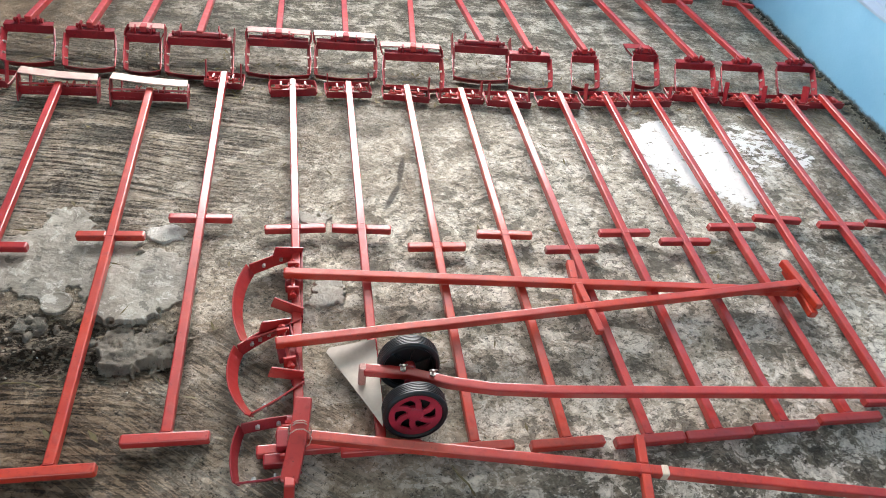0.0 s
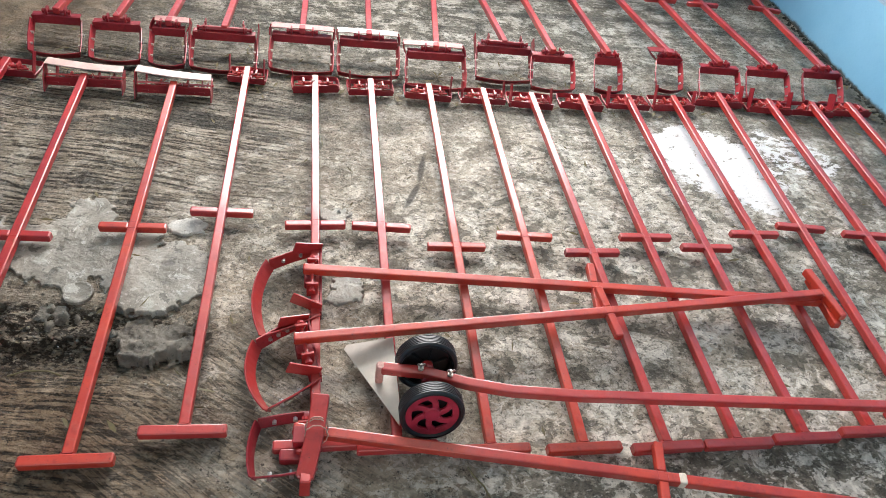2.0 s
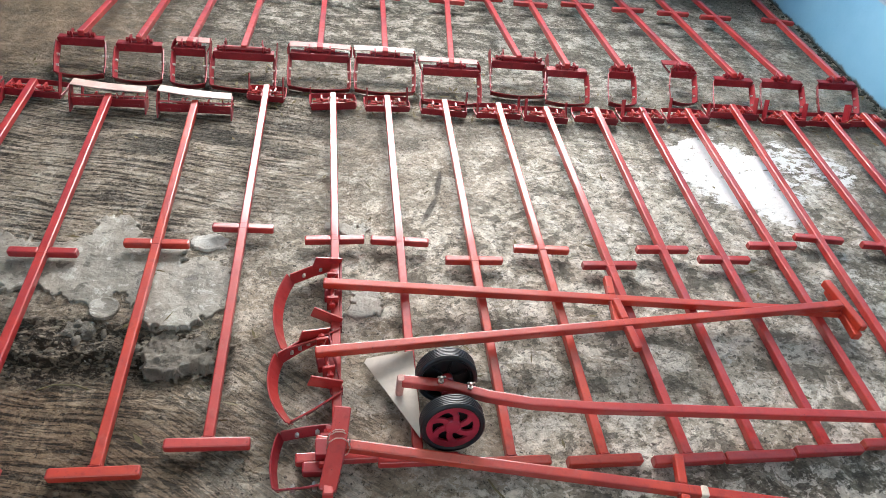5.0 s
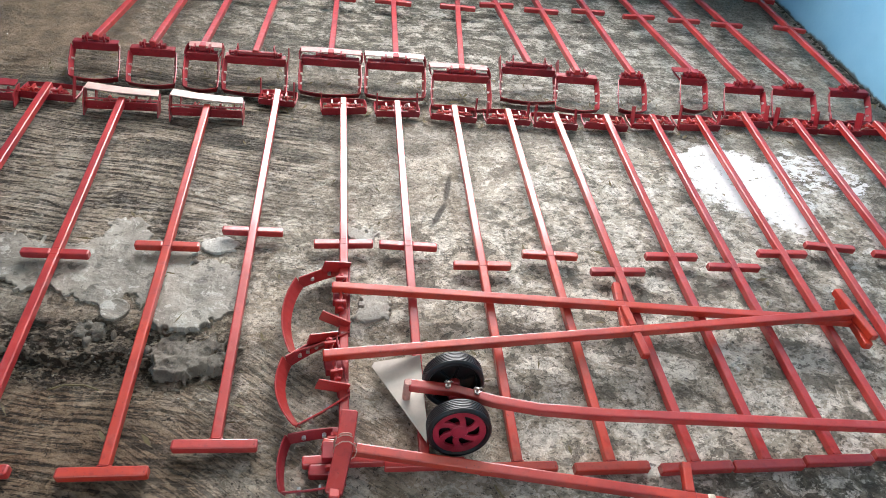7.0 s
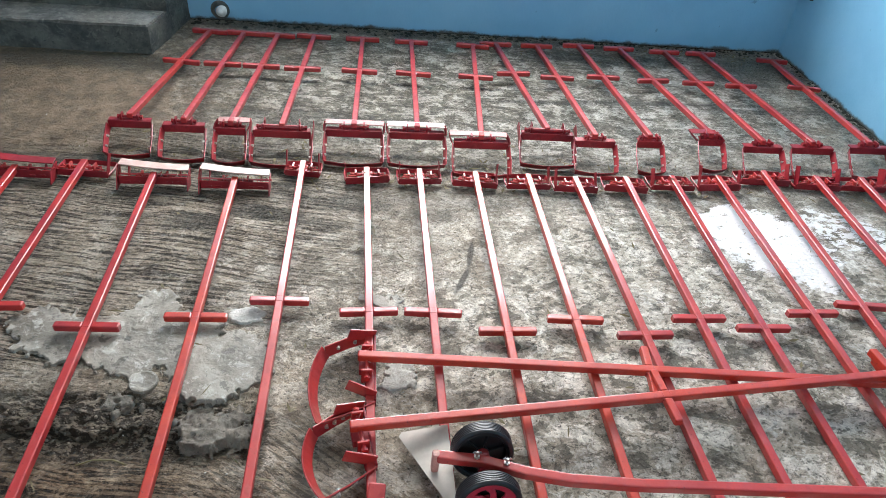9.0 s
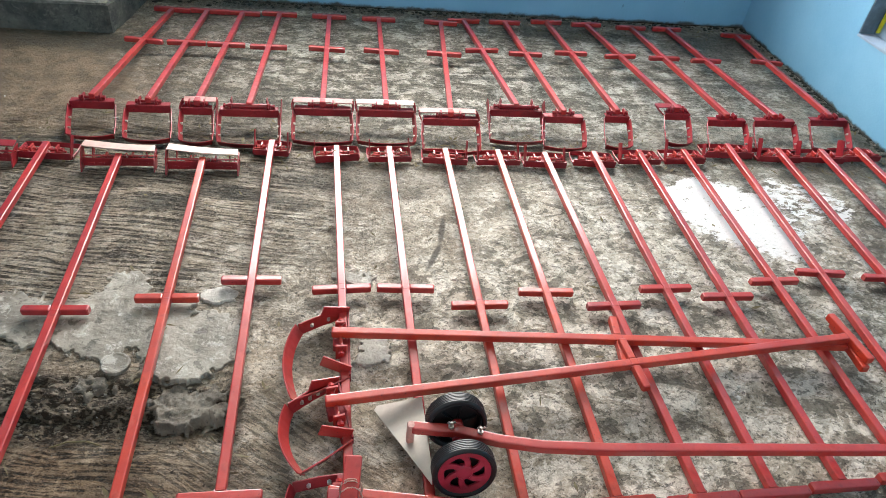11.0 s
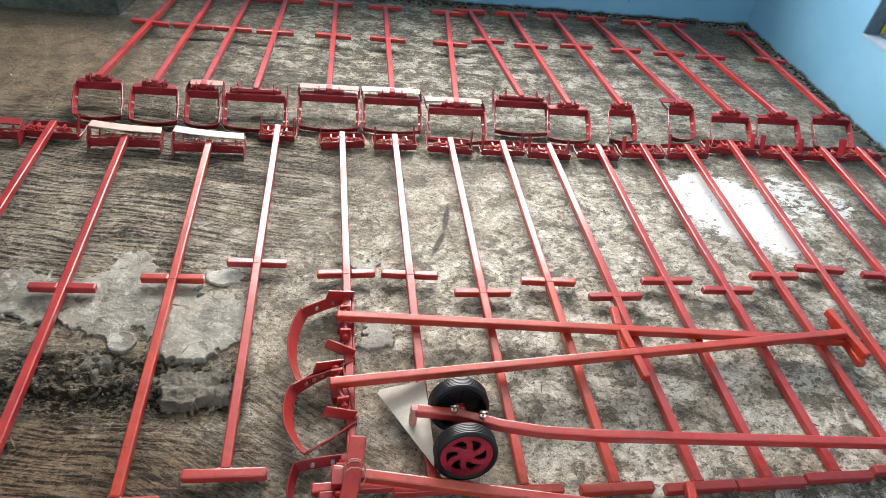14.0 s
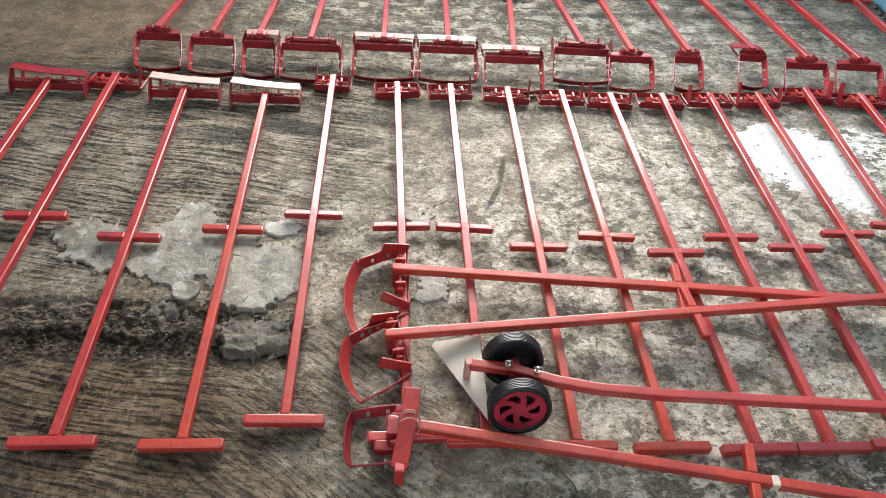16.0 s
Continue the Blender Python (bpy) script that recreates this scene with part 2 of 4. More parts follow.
    groove = calc(nd, lk, "MAXIMUM", calc(nd, lk, "MAXIMUM", g1, g2), g3)
    col = mixc(nd, lk, times(groove, 0.95), col, (0.026, 0.022, 0.016))
    ridge = calc(nd, lk, "MAXIMUM", times(swept, fl(bold, 0.545, 0.565, 0, 0.4)), times(diag, fl(slant, 0.53, 0.55, 0, 0.7)))
    col = mixc(nd, lk, ridge, col, (0.40, 0.355, 0.29))
    # pale right floor, lifted further in place of brighter near light
    col = mixc(nd, lk, times(right, 0.55), col, mixc(nd, lk, fl(wob, 0.40, 0.60), (0.395, 0.350, 0.282), (0.580, 0.540, 0.460)))
    col = mixc(nd, lk, soil, col, mixc(nd, lk, fl(crumb, 0.40, 0.60), (0.062, 0.058, 0.046), (0.170, 0.160, 0.130)))
    col = mixc(nd, lk, grime, col, mixc(nd, lk, fl(crumb, 0.40, 0.60), (0.085, 0.086, 0.068), (0.215, 0.210, 0.175)))
    col = mixc(nd, lk, crust, col, mixc(nd, lk, fl(crumb, 0.4, 0.6), (0.48, 0.462, 0.415), (0.84, 0.825, 0.775)))
    col = mixc(nd, lk, pits, col, mixc(nd, lk, fl(crumb, 0.4, 0.6), (0.036, 0.034, 0.027), (0.095, 0.089, 0.071)))
    col = mixc(nd, lk, fl(grit, 0.58, 0.68, 0.0, 0.45), col, (0.66, 0.63, 0.57))
    col = mixc(nd, lk, fl(grit, 0.445, 0.36, 0.0, 0.9), col, (0.032, 0.030, 0.025))
    earth = times(blot(nd, lk, v, wob, -2.35, 2.15, 1.15, 0.72, 0, 0.8, 0.3), 0.88)
    col = mixc(nd, lk, earth, col, mixc(nd, lk, fl(mott, 0.38, 0.62), (0.125, 0.092, 0.062), (0.235, 0.182, 0.130)))
    # black mould and damp stains, dark bands along the rows of hoe heads
    # also contact shade painted round the laid heads and under the broken ledge
    dark_marks = None
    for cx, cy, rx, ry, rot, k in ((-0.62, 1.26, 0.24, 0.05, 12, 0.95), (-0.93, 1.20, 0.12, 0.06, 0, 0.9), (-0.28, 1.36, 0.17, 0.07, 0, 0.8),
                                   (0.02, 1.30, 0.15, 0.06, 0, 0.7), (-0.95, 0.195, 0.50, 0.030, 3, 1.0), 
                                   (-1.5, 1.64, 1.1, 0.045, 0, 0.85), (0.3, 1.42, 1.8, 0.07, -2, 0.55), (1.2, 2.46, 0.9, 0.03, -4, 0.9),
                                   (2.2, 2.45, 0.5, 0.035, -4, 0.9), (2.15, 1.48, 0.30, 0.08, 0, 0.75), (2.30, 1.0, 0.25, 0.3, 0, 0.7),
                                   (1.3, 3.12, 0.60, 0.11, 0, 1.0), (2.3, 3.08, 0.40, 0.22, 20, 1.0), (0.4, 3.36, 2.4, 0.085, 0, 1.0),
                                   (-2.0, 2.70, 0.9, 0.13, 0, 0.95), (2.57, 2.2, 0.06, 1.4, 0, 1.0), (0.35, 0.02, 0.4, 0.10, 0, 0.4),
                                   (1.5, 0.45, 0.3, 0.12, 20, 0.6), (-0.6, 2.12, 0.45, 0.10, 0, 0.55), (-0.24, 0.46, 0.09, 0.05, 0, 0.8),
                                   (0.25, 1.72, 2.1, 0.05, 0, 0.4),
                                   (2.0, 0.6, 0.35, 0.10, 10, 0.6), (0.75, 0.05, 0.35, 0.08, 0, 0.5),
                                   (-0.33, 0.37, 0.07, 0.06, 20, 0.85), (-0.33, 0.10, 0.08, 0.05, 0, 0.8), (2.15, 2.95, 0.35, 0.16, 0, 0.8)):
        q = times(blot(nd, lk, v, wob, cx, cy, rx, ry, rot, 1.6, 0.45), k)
        dark_marks = q if dark_marks is None else calc(nd, lk, "MAXIMUM", dark_marks, q)
    dark_marks = times(dark_marks, fl(grit, 0.30, 0.58, 1.0, 0.6))
    col = mixc(nd, lk, dark_marks, col, (0.030, 0.032, 0.027))
    # the broken ledge: crumbled dark layers with pale chips
    torn_zone = blot(nd, lk, v, wob, -1.0, 0.235, 0.52, 0.105, 2, 1.0, 0.3)
    shard = noise_tex(nd, lk, mapped(nd, lk, w, rot=2, scale=(1, 2.0, 1)), 38, 8, 0.70, 0.15)
    col = mixc(nd, lk, torn_zone, col, mixc(nd, lk, fl(shard, 0.48, 0.55), (0.055, 0.045, 0.034), (0.30, 0.262, 0.208)))
    # the drawn curve of a dragged tool
    mark = calc(nd, lk, "MAXIMUM", blot(nd, lk, v, wob, 0.172, 1.03, 0.012, 0.085, 11, 0.4, 0.4), blot(nd, lk, v, wob, 0.125, 0.872, 0.012, 0.085, 24, 0.4, 0.4))
    col = mixc(nd, lk, times(mark, 0.9), col, (0.060, 0.055, 0.046))
    # spilt white lime
    lime = None
    torn = noise_tex(nd, lk, mapped(nd, lk, v, rot=-20, scale=(1, 1.8, 1)), 9, 10, 0.72)
    for cx, cy, rx, ry, rot, k in ((1.49, 1.17, 0.30, 0.22, 45, 0.40), (1.60, 1.00, 0.13, 0.14, 0, 0.43), (1.38, 1.31, 0.15, 0.10, 0, 0.43), (1.91, 1.26, 0.20, 0.14, 30, 0.50)):
        q = blot(nd, lk, v, torn, cx, cy, rx, ry, rot, 1.5, 0.04)
        holes = fl(noise_tex(nd, lk, mapped(nd, lk, v, rot=-25, scale=(1, 1.6, 1)), 19, 8, 0.72, 0.5), k - 0.03, k)
        q = times(q, holes)
        lime = q if lime is None else calc(nd, lk, "MAXIMUM", lime, q)
    col = mixc(nd, lk, lime, col, (0.87, 0.885, 0.89))
    col = mixc(nd, lk, times(blot(nd, lk, v, wob2, 1.9, 1.7, 1.4, 1.7, 0, 0.6, 0.6), 0.8), col, mixc(nd, lk, 1.0, col, (0.95, 1.0, 1.06), "MULTIPLY"))
    # near-left floor multiplied darker, painting in shading and vignette
    left_shade = times(blot(nd, lk, v, wob, -1.2, -0.22, 0.80, 0.46, 0, 0.9, 0.4), 0.78)
    col = mixc(nd, lk, left_shade, col, mixc(nd, lk, 1.0, col, (0.36, 0.275, 0.20), "MULTIPLY"))
    col = mixc(nd, lk, 1.0, col, (1.05, 1.0, 0.930), "MULTIPLY")
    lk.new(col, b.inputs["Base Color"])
    lk.new(fl(mott, 0.3, 0.7, 0.42, 0.70), b.inputs["Roughness"])
    b.inputs["Specular IOR Level"].default_value = 0.22
    h = calc(nd, lk, "SUBTRACT", times(grit, 0.45), times(groove, 1.5))
    h = calc(nd, lk, "ADD", h, calc(nd, lk, "ADD", times(mott, 0.7), times(crumb, 0.6)))
    h = calc(nd, lk, "ADD", h, times(lime, 0.25))
    h = calc(nd, lk, "ADD", h, calc(nd, lk, "SUBTRACT", times(crust, 0.6), times(pits, 0.5)))
    h = calc(nd, lk, "ADD", h, times(torn_zone, fl(shard, 0.45, 0.56, 0.0, 1.5)))
    bumped(nd, lk, b, h, 1.0, 0.014)
    return m


FLOOR = make_floor_material()


def make_wall_material():
    m, nd, lk, b = material("sky_blue_wall_paint")
    v = coords(nd)
    big = noise_tex(nd, lk, v, 2.2, 5)
    fine = noise_tex(nd, lk, v, 45, 6, 0.7)
    col = mixc(nd, lk, ramp(nd, lk, big, 0.3, 0.7), (0.170, 0.385, 0.560), (0.205, 0.430, 0.600))
    col = mixc(nd, lk, ramp(nd, lk, fine, 0.66, 0.74, 0, 0.5), col, (0.30, 0.52, 0.68))
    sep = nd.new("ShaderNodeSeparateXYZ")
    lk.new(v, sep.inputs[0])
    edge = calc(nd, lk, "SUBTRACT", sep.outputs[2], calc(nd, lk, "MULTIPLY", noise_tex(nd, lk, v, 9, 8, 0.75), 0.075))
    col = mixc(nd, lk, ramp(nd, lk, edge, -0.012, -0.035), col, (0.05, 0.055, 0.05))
    spots = noise_tex(nd, lk, v, 14, 4, 0.5)
    col = mixc(nd, lk, ramp(nd, lk, spots, 0.70, 0.76, 0, 0.6), col, (0.07, 0.18, 0.27))
    lk.new(col, b.inputs["Base Color"])
    b.inputs["Roughness"].default_value = 0.55
    bumped(nd, lk, b, calc(nd, lk, "ADD", fine, big), 0.3, 0.006)
    return m


BLUE = make_wall_material()


def rough_cement(name, a, c, d):
    m, nd, lk, b = material(name)
    v = coords(nd)
    n = noise_tex(nd, lk, v, 8, 8, 0.7)
    g = noise_tex(nd, lk, v, 60, 8, 0.75)
    col = mixc(nd, lk, ramp(nd, lk, n, 0.35, 0.65), a, c)
    col = mixc(nd, lk, ramp(nd, lk, g, 0.46, 0.34, 0, 0.8), col, d)
    col = mixc(nd, lk, ramp(nd, lk, noise_tex(nd, lk, v, 27, 7, 0.7, 0.6), 0.54, 0.64, 0, 0.6), col, tuple(min(1, q * 1.35) for q in c))
    lk.new(col, b.inputs["Base Color"])
    b.inputs["Roughness"].default_value = 0.75
    bumped(nd, lk, b, calc(nd, lk, "ADD", n, g), 0.8, 0.01)
    return m


STEP = rough_cement("dark_mouldy_cement", (0.045, 0.050, 0.046), (0.13, 0.13, 0.11), (0.02, 0.02, 0.02))
STEPTOP = rough_cement("worn_step_tread", (0.10, 0.10, 0.088), (0.24, 0.23, 0.205), (0.04, 0.05, 0.045))


def make_skim_material():
    m, nd, lk, b = material("smooth_cement_skim")
    v = coords(nd)
    n = noise_tex(nd, lk, v, 6, 9, 0.68, 0.6)
    q = noise_tex(nd, lk, v, 19, 8, 0.7, 0.4)
    g = noise_tex(nd, lk, v, 75, 7, 0.75)
    col = mixc(nd, lk, ramp(nd, lk, n, 0.38, 0.62), (0.150, 0.132, 0.102), (0.315, 0.288, 0.236))
    col = mixc(nd, lk, ramp(nd, lk, q, 0.555, 0.60, 0, 0.7), col, (0.43, 0.405, 0.35))
    col = mixc(nd, lk, ramp(nd, lk, q, 0.43, 0.38, 0, 0.8), col, (0.075, 0.066, 0.050))
    col = mixc(nd, lk, ramp(nd, lk, g, 0.40, 0.33, 0, 0.8), col, (0.05, 0.045, 0.036))
    lk.new(col, b.inputs["Base Color"])
    lk.new(ramp(nd, lk, n, 0.3, 0.7, 0.35, 0.6), b.inputs["Roughness"])
    bumped(nd, lk, b, calc(nd, lk, "ADD", q, calc(nd, lk, "MULTIPLY", g, 0.4)), 0.8, 0.008)
    return m


SMOOTH = make_skim_material()
LEDGE = rough_cement("broken_cement", (0.080, 0.068, 0.053), (0.215, 0.190, 0.150), (0.024, 0.024, 0.019))
WHITESKIM = rough_cement("whitish_cement_skim", (0.44, 0.42, 0.37), (0.60, 0.58, 0.53), (0.20, 0.185, 0.155))
PALESKIM = rough_cement("pale_cement_skim", (0.30, 0.275, 0.23), (0.46, 0.435, 0.38), (0.20, 0.185, 0.155))


# ---- mesh helpers ----
def mesh_of(name, bm):
    me = bpy.data.meshes.new(name)
    bm.normal_update()
    bm.to_mesh(me)
    bm.free()
    return me


def part(name, bm, mat, parent=None, label="", smooth=False):
    me = mesh_of(name, bm)
    me.materials.append(mat)
    if smooth:
        for p in me.polygons:
            p.use_smooth = True
    ob = new(name, me)
    if parent is not None:
        ob.parent = parent
    if label:
        ob["label"] = label
    return ob


def thing(name, m, label, category, group=""):
    ob = new(name)
    ob.empty_display_size = 0.05
    ob.matrix_world = m
    return tagged(ob, label, category, group)


def bar(bm, pts, w, h, up=(0, 0, 1), cut=0.0044):
    """A bevelled rectangular bar along a line of points, with closed ends."""
    pts = [Vector(p) for p in pts]
    prof = []
    for sx, sy, a0 in ((1, -1, -90), (1, 1, 0), (-1, 1, 90), (-1, -1, 180)):
        for k in range(4):
            a = radians(a0 + 30 * k)
            prof.append((sx * (w / 2 - cut) + cut * math.cos(a), sy * (h / 2 - cut) + cut * math.sin(a)))
    rings, n = [], len(pts)
    for i, p in enumerate(pts):
        d = (pts[min(i + 1, n - 1)] - pts[max(i - 1, 0)]).normalized()
        side = d.cross(Vector(up)).normalized()
        top = side.cross(d).normalized()
        spots = [(p, 1.0)]
        if i == 0:
            spots = [(p, 0.82), (p + d * cut, 1.0)]
        elif i == n - 1:
            spots = [(p - d * cut, 1.0), (p, 0.82)]
        for q, s in spots:
            rings.append([bm.verts.new(q + side * (a * s) + top * (c * s)) for a, c in prof])
    for r0, r1 in zip(rings, rings[1:]):
        for k in range(16):
            bm.faces.new((r0[k], r0[(k + 1) % 16], r1[(k + 1) % 16], r1[k]))
    bm.faces.new(rings[0][::-1]), bm.faces.new(rings[-1])
    return bm


def rod(bm, a, b, r, seg=10):
    a, b = Vector(a), Vector(b)
    m = Matrix.Translation((a + b) / 2) @ (b - a).to_track_quat("Z", "Y").to_matrix().to_4x4()
    bmesh.ops.create_cone(bm, cap_ends=True, segments=seg, radius1=r, radius2=r, depth=(b - a).length, matrix=m)
    return bm


def box(bm, lo, hi, bevel=0.0):
    lo, hi = Vector(lo), Vector(hi)
    g = bmesh.ops.create_cube(bm, size=1, matrix=Matrix.LocRotScale((lo + hi) / 2, None, hi - lo))
    if bevel:
        edges = list({e for vv in g["verts"] for e in vv.link_edges})
        bmesh.ops.bevel(bm, geom=edges, offset=bevel, segments=2, affect="EDGES")
    return bm


def B():
    return bmesh.new()


# ---- the room ----
def wall_with_opening(name, label, axis, at, thick, u0, u1, opening, mat):
    """A wall across axis ('x' or 'y') from u0 to u1, with one rectangular hole through it."""
    bm = B()

    def piece(ua, ub, za, zb):
        if ub - ua < 0.01 or zb - za < 0.01:
            return
        t0, t1 = sorted((at, at + thick))
        box(bm, (t0, ua, za) if axis == "x" else (ua, t0, za), (t1, ub, zb) if axis == "x" else (ub, t1, zb))

    if opening:
        a, c, z0, z1 = opening
        piece(u0, a, 0, HC), piece(c, u1, 0, HC), piece(a, c, 0, z0), piece(a, c, z1, HC)
    else:
        piece(u0, u1, 0, HC)
    ob = part(name, bm, mat)
    return tagged(ob, label, "wall", kind="structure")


RELIEF = {}


def ground(x, y):
    """The floor's height at a plan point."""
    i = int(np.clip(np.searchsorted(RELIEF["x"], x), 0, len(RELIEF["x"]) - 1))
    j = int(np.clip(np.searchsorted(RELIEF["y"], y), 0, len(RELIEF["y"]) - 1))
    return float(RELIEF["z"][j, i])


def value_noise(X, Y, freq, seed):
    """Smooth noise over a plan, about -1 to 1."""
    g = np.random.default_rng(seed).uniform(-1, 1, (128, 128))
    u, v = X * freq + 60, Y * freq + 60
    i, j = np.floor(u).astype(int), np.floor(v).astype(int)
    fu, fv = u - i, v - j
    fu, fv = fu * fu * (3 - 2 * fu), fv * fv * (3 - 2 * fv)
    at = lambda p, q: g[p % 128, q % 128]
    return (at(i, j) * (1 - fu) + at(i + 1, j) * fu) * (1 - fv) + (at(i, j + 1) * (1 - fu) + at(i + 1, j + 1) * fu) * fv


def make_floor():
    step = 0.0125
    fine = 0.004
    xs = np.concatenate([np.arange(XL, -1.75, step), np.arange(-1.75, -0.40, fine), np.arange(-0.40, XR + step, step)])
    ys = np.concatenate([np.arange(YN, 0.02, step), np.arange(0.02, 0.42, fine), np.arange(0.42, YF + step, step)])
    X, Y = np.meshgrid(xs, ys)
    rng = np.random.default_rng(4)
    Z = np.zeros_like(X)
    for k in range(14):
        f, a, ph = rng.uniform(2, 9), rng.uniform(0, 6.28), rng.uniform(0, 6.28)
        Z += np.sin(f * (X * np.cos(a) + Y * np.sin(a)) + ph + 0.6 * np.sin(3 * X + k)) * 0.0006
    Z -= Z.max()

    def lumps(freq, seed):
        return value_noise(X, Y, freq, seed)

    rough = 0.5 * lumps(11, 1) + 0.3 * lumps(23, 2) + 0.2 * lumps(47, 3)
    Z += 0.0016 * rough
    # the sunken strip beside the skim of cement, broken in ragged ledges
    inside = np.clip((-0.50 - X) / 0.05, 0, 1)
    for k, (at_y, deep) in enumerate(((0.330, 0.005), (0.285, 0.007), (0.232, 0.027))):
        rim = at_y + 0.022 * lumps(5, 10 + k) + 0.016 * lumps(14, 20 + k) + 0.008 * lumps(36, 30 + k)
        Z -= deep * np.clip((rim - Y) / 0.005, 0, 1) * np.clip((Y + 0.18) / 0.34, 0, 1) * inside
    band = np.clip((0.34 - Y) / 0.02, 0, 1) * np.clip((Y - 0.05) / 0.08, 0, 1) * inside
    Z += band * (0.007 * lumps(22, 7) + 0.005 * lumps(50, 8) + 0.003 * lumps(110, 9) - 0.006)
    Z = np.minimum(Z, 0.0)
    RELIEF.update(x=xs, y=ys, z=Z)
    verts = np.stack([X, Y, Z], -1).reshape(-1, 3)
    ny, nx = X.shape
    i = np.arange(nx * ny).reshape(ny, nx)
    faces = np.stack([i[:-1, :-1], i[:-1, 1:], i[1:, 1:], i[1:, :-1]], -1).reshape(-1, 4)
    me = bpy.data.meshes.new("floor")
    me.from_pydata(verts.tolist(), [], faces.tolist())
    me.materials.append(FLOOR)
    for p in me.polygons:
        p.use_smooth = True
    return tagged(new("floor", me), "worn grey-brown cement floor with broom marks and stains", "floor", kind="structure")


make_floor()
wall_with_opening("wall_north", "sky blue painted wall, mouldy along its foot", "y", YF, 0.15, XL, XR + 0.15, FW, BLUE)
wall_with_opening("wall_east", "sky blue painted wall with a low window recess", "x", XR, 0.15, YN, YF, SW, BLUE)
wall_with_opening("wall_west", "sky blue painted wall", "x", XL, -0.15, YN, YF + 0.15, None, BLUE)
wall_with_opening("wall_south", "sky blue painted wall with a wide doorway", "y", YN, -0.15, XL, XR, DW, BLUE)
ceil = B()
box(ceil, (XL, YN, HC), (XR, YF, HC + 0.12))
tagged(part("ceiling", ceil, CEIL), "plain white ceiling", "ceiling", kind="structure")


# ---- tools ----
TUBE = 0.0275


def strip(bm, pts, h, t, up=(0, 0, 1)):
    return bar(bm, pts, t, h, up, 0.0012)


def hoe_head(root, L, z, w, reach, mode, seed, turn=0.0, seat=0.03, lift=0.022, shift=0.0, skew=0.0):
    """The hoe's head about the shaft's end at (0, L, z): a plate seat metres past it, a hinge and a stirrup blade.
    turn: degrees by which the head is swung on the shaft; skew: how far the slack stirrup leans to one side."""
    rnd = random.Random(seed)
    swing = Matrix.Translation((shift, L, 0)) @ Matrix.Rotation(radians(turn), 4, "Z") @ Matrix.Translation((0, -L, 0))

    def hp(name, bm, mat, parent=root, label=""):
        bm.transform(swing)
        return part(name, bm, mat, parent, label)

    y0, fwd = L + seat, (1 if seat > 0 else -1)
    zp = lift if mode != "block" else z
    rise, tall_plate, lean = (0.008, 0.036, 0.0) if mode == "up" else (0.0, 0.036, 0.0)
    if mode == "arms":
        tall_plate, lean = rnd.uniform(0.026, 0.034), rnd.uniform(-0.006, 0.006)
    plate = hp("head_plate", bar(B(), [(-w / 2, y0 + lean, zp + rise), (w / 2, y0 - lean, zp + rise)], 0.006, tall_plate, (0, 0, 1), 0.001), RED_HEAD, root, "dark red flat steel strip")
    zf = zp + 0.017 if fwd > 0 else zp - 0.008
    hp("flange", bar(B(), [(-w / 2 + 0.002, y0 - fwd * 0.017, zf), (w / 2 - 0.002, y0 - fwd * 0.017, zf)], 0.028, 0.004, (0, 0, 1), 0.001), RED_HEAD, plate)
    hinge = RED_HEAD if fwd > 0 else RED
    pw = {"wide": w * 0.40, "flat": 0.046, "flat_up": min(w * 0.3, 0.06)}.get(mode, min(w * 0.34, 0.065))
    yp, zq = (y0 - 0.020 if fwd > 0 else y0 + 0.026), (zp + 0.028 if fwd > 0 else z - TUBE / 2 + 0.003)
    hp("hinge_pin", rod(B(), (-pw, yp, zq), (pw, yp, zq), 0.0065), hinge, plate)
    for s in (-1, 1):
        lug = bar(B(), [(s * pw * 0.78, yp, zp - 0.012), (s * pw * 0.78, yp, zq + 0.018)], 0.034, 0.008, (1, 0, 0), 0.0012)
        hp("lug", lug, hinge, plate)
        hp("nut", rod(B(), (s * pw, yp, zq), (s * (pw + 0.009), yp, zq), 0.0105, 6), hinge, plate)
    hp("bracket", bar(B(), [(0, min(L - 0.02, y0), zp + 0.001), (0, max(L - 0.004, y0 - 0.004), zp + 0.001)], 0.046, 0.028, (0, 0, 1), 0.002), RED_HEAD, plate)

    def stirrup(name, y1, z1, dy, dz, wide, mat, bow=0.018, face=None, broad=0.032, tall=0.032, note="dark painted steel blade"):
        """Two arms from the plate's ends and a bowed blade between them."""
        half = wide / 2
        n = Vector((0, dy, dz)).normalized()
        up = Vector((0, -n.z, n.y)) * (1 if n.y >= 0 else -1)
        a0 = Vector((0, y1, z1))
        a1 = a0 + Vector((skew, dy, dz))
        for s in (-1, 1):
            pts = [a0 + Vector((s * half, 0, 0)), a0.lerp(a1, 0.55) + Vector((s * (half + 0.003), 0, 0)), a1 + Vector((s * half * 0.985, 0, 0))]
            arm_ob = hp("arm", strip(B(), pts, tall, 0.005, up + Vector((s * 0.42, 0, 0))), RED_HEAD if mode != "laid" else RED)
            if Vector((dy, dz)).length > 0.1:
                for f in (0.40, 0.74):
                    c = a0.lerp(a1, f) + Vector((s * (half + 0.003), 0, 0))
                    hp("bolt", rod(B(), c - Vector((0.011, 0, 0)), c + Vector((0.011, 0, 0)), 0.0062, 6), STEEL, arm_ob, "bright zinc bolt")
        pts = [a1 + Vector((u * half, 0, 0)) + n * bow * (1 - u * u) for u in (-1 + k / 5 for k in range(11))]
        hp(name, strip(B(), pts, broad, 0.004, face or (up * 0.9 + n * 0.35)), mat, root, note)

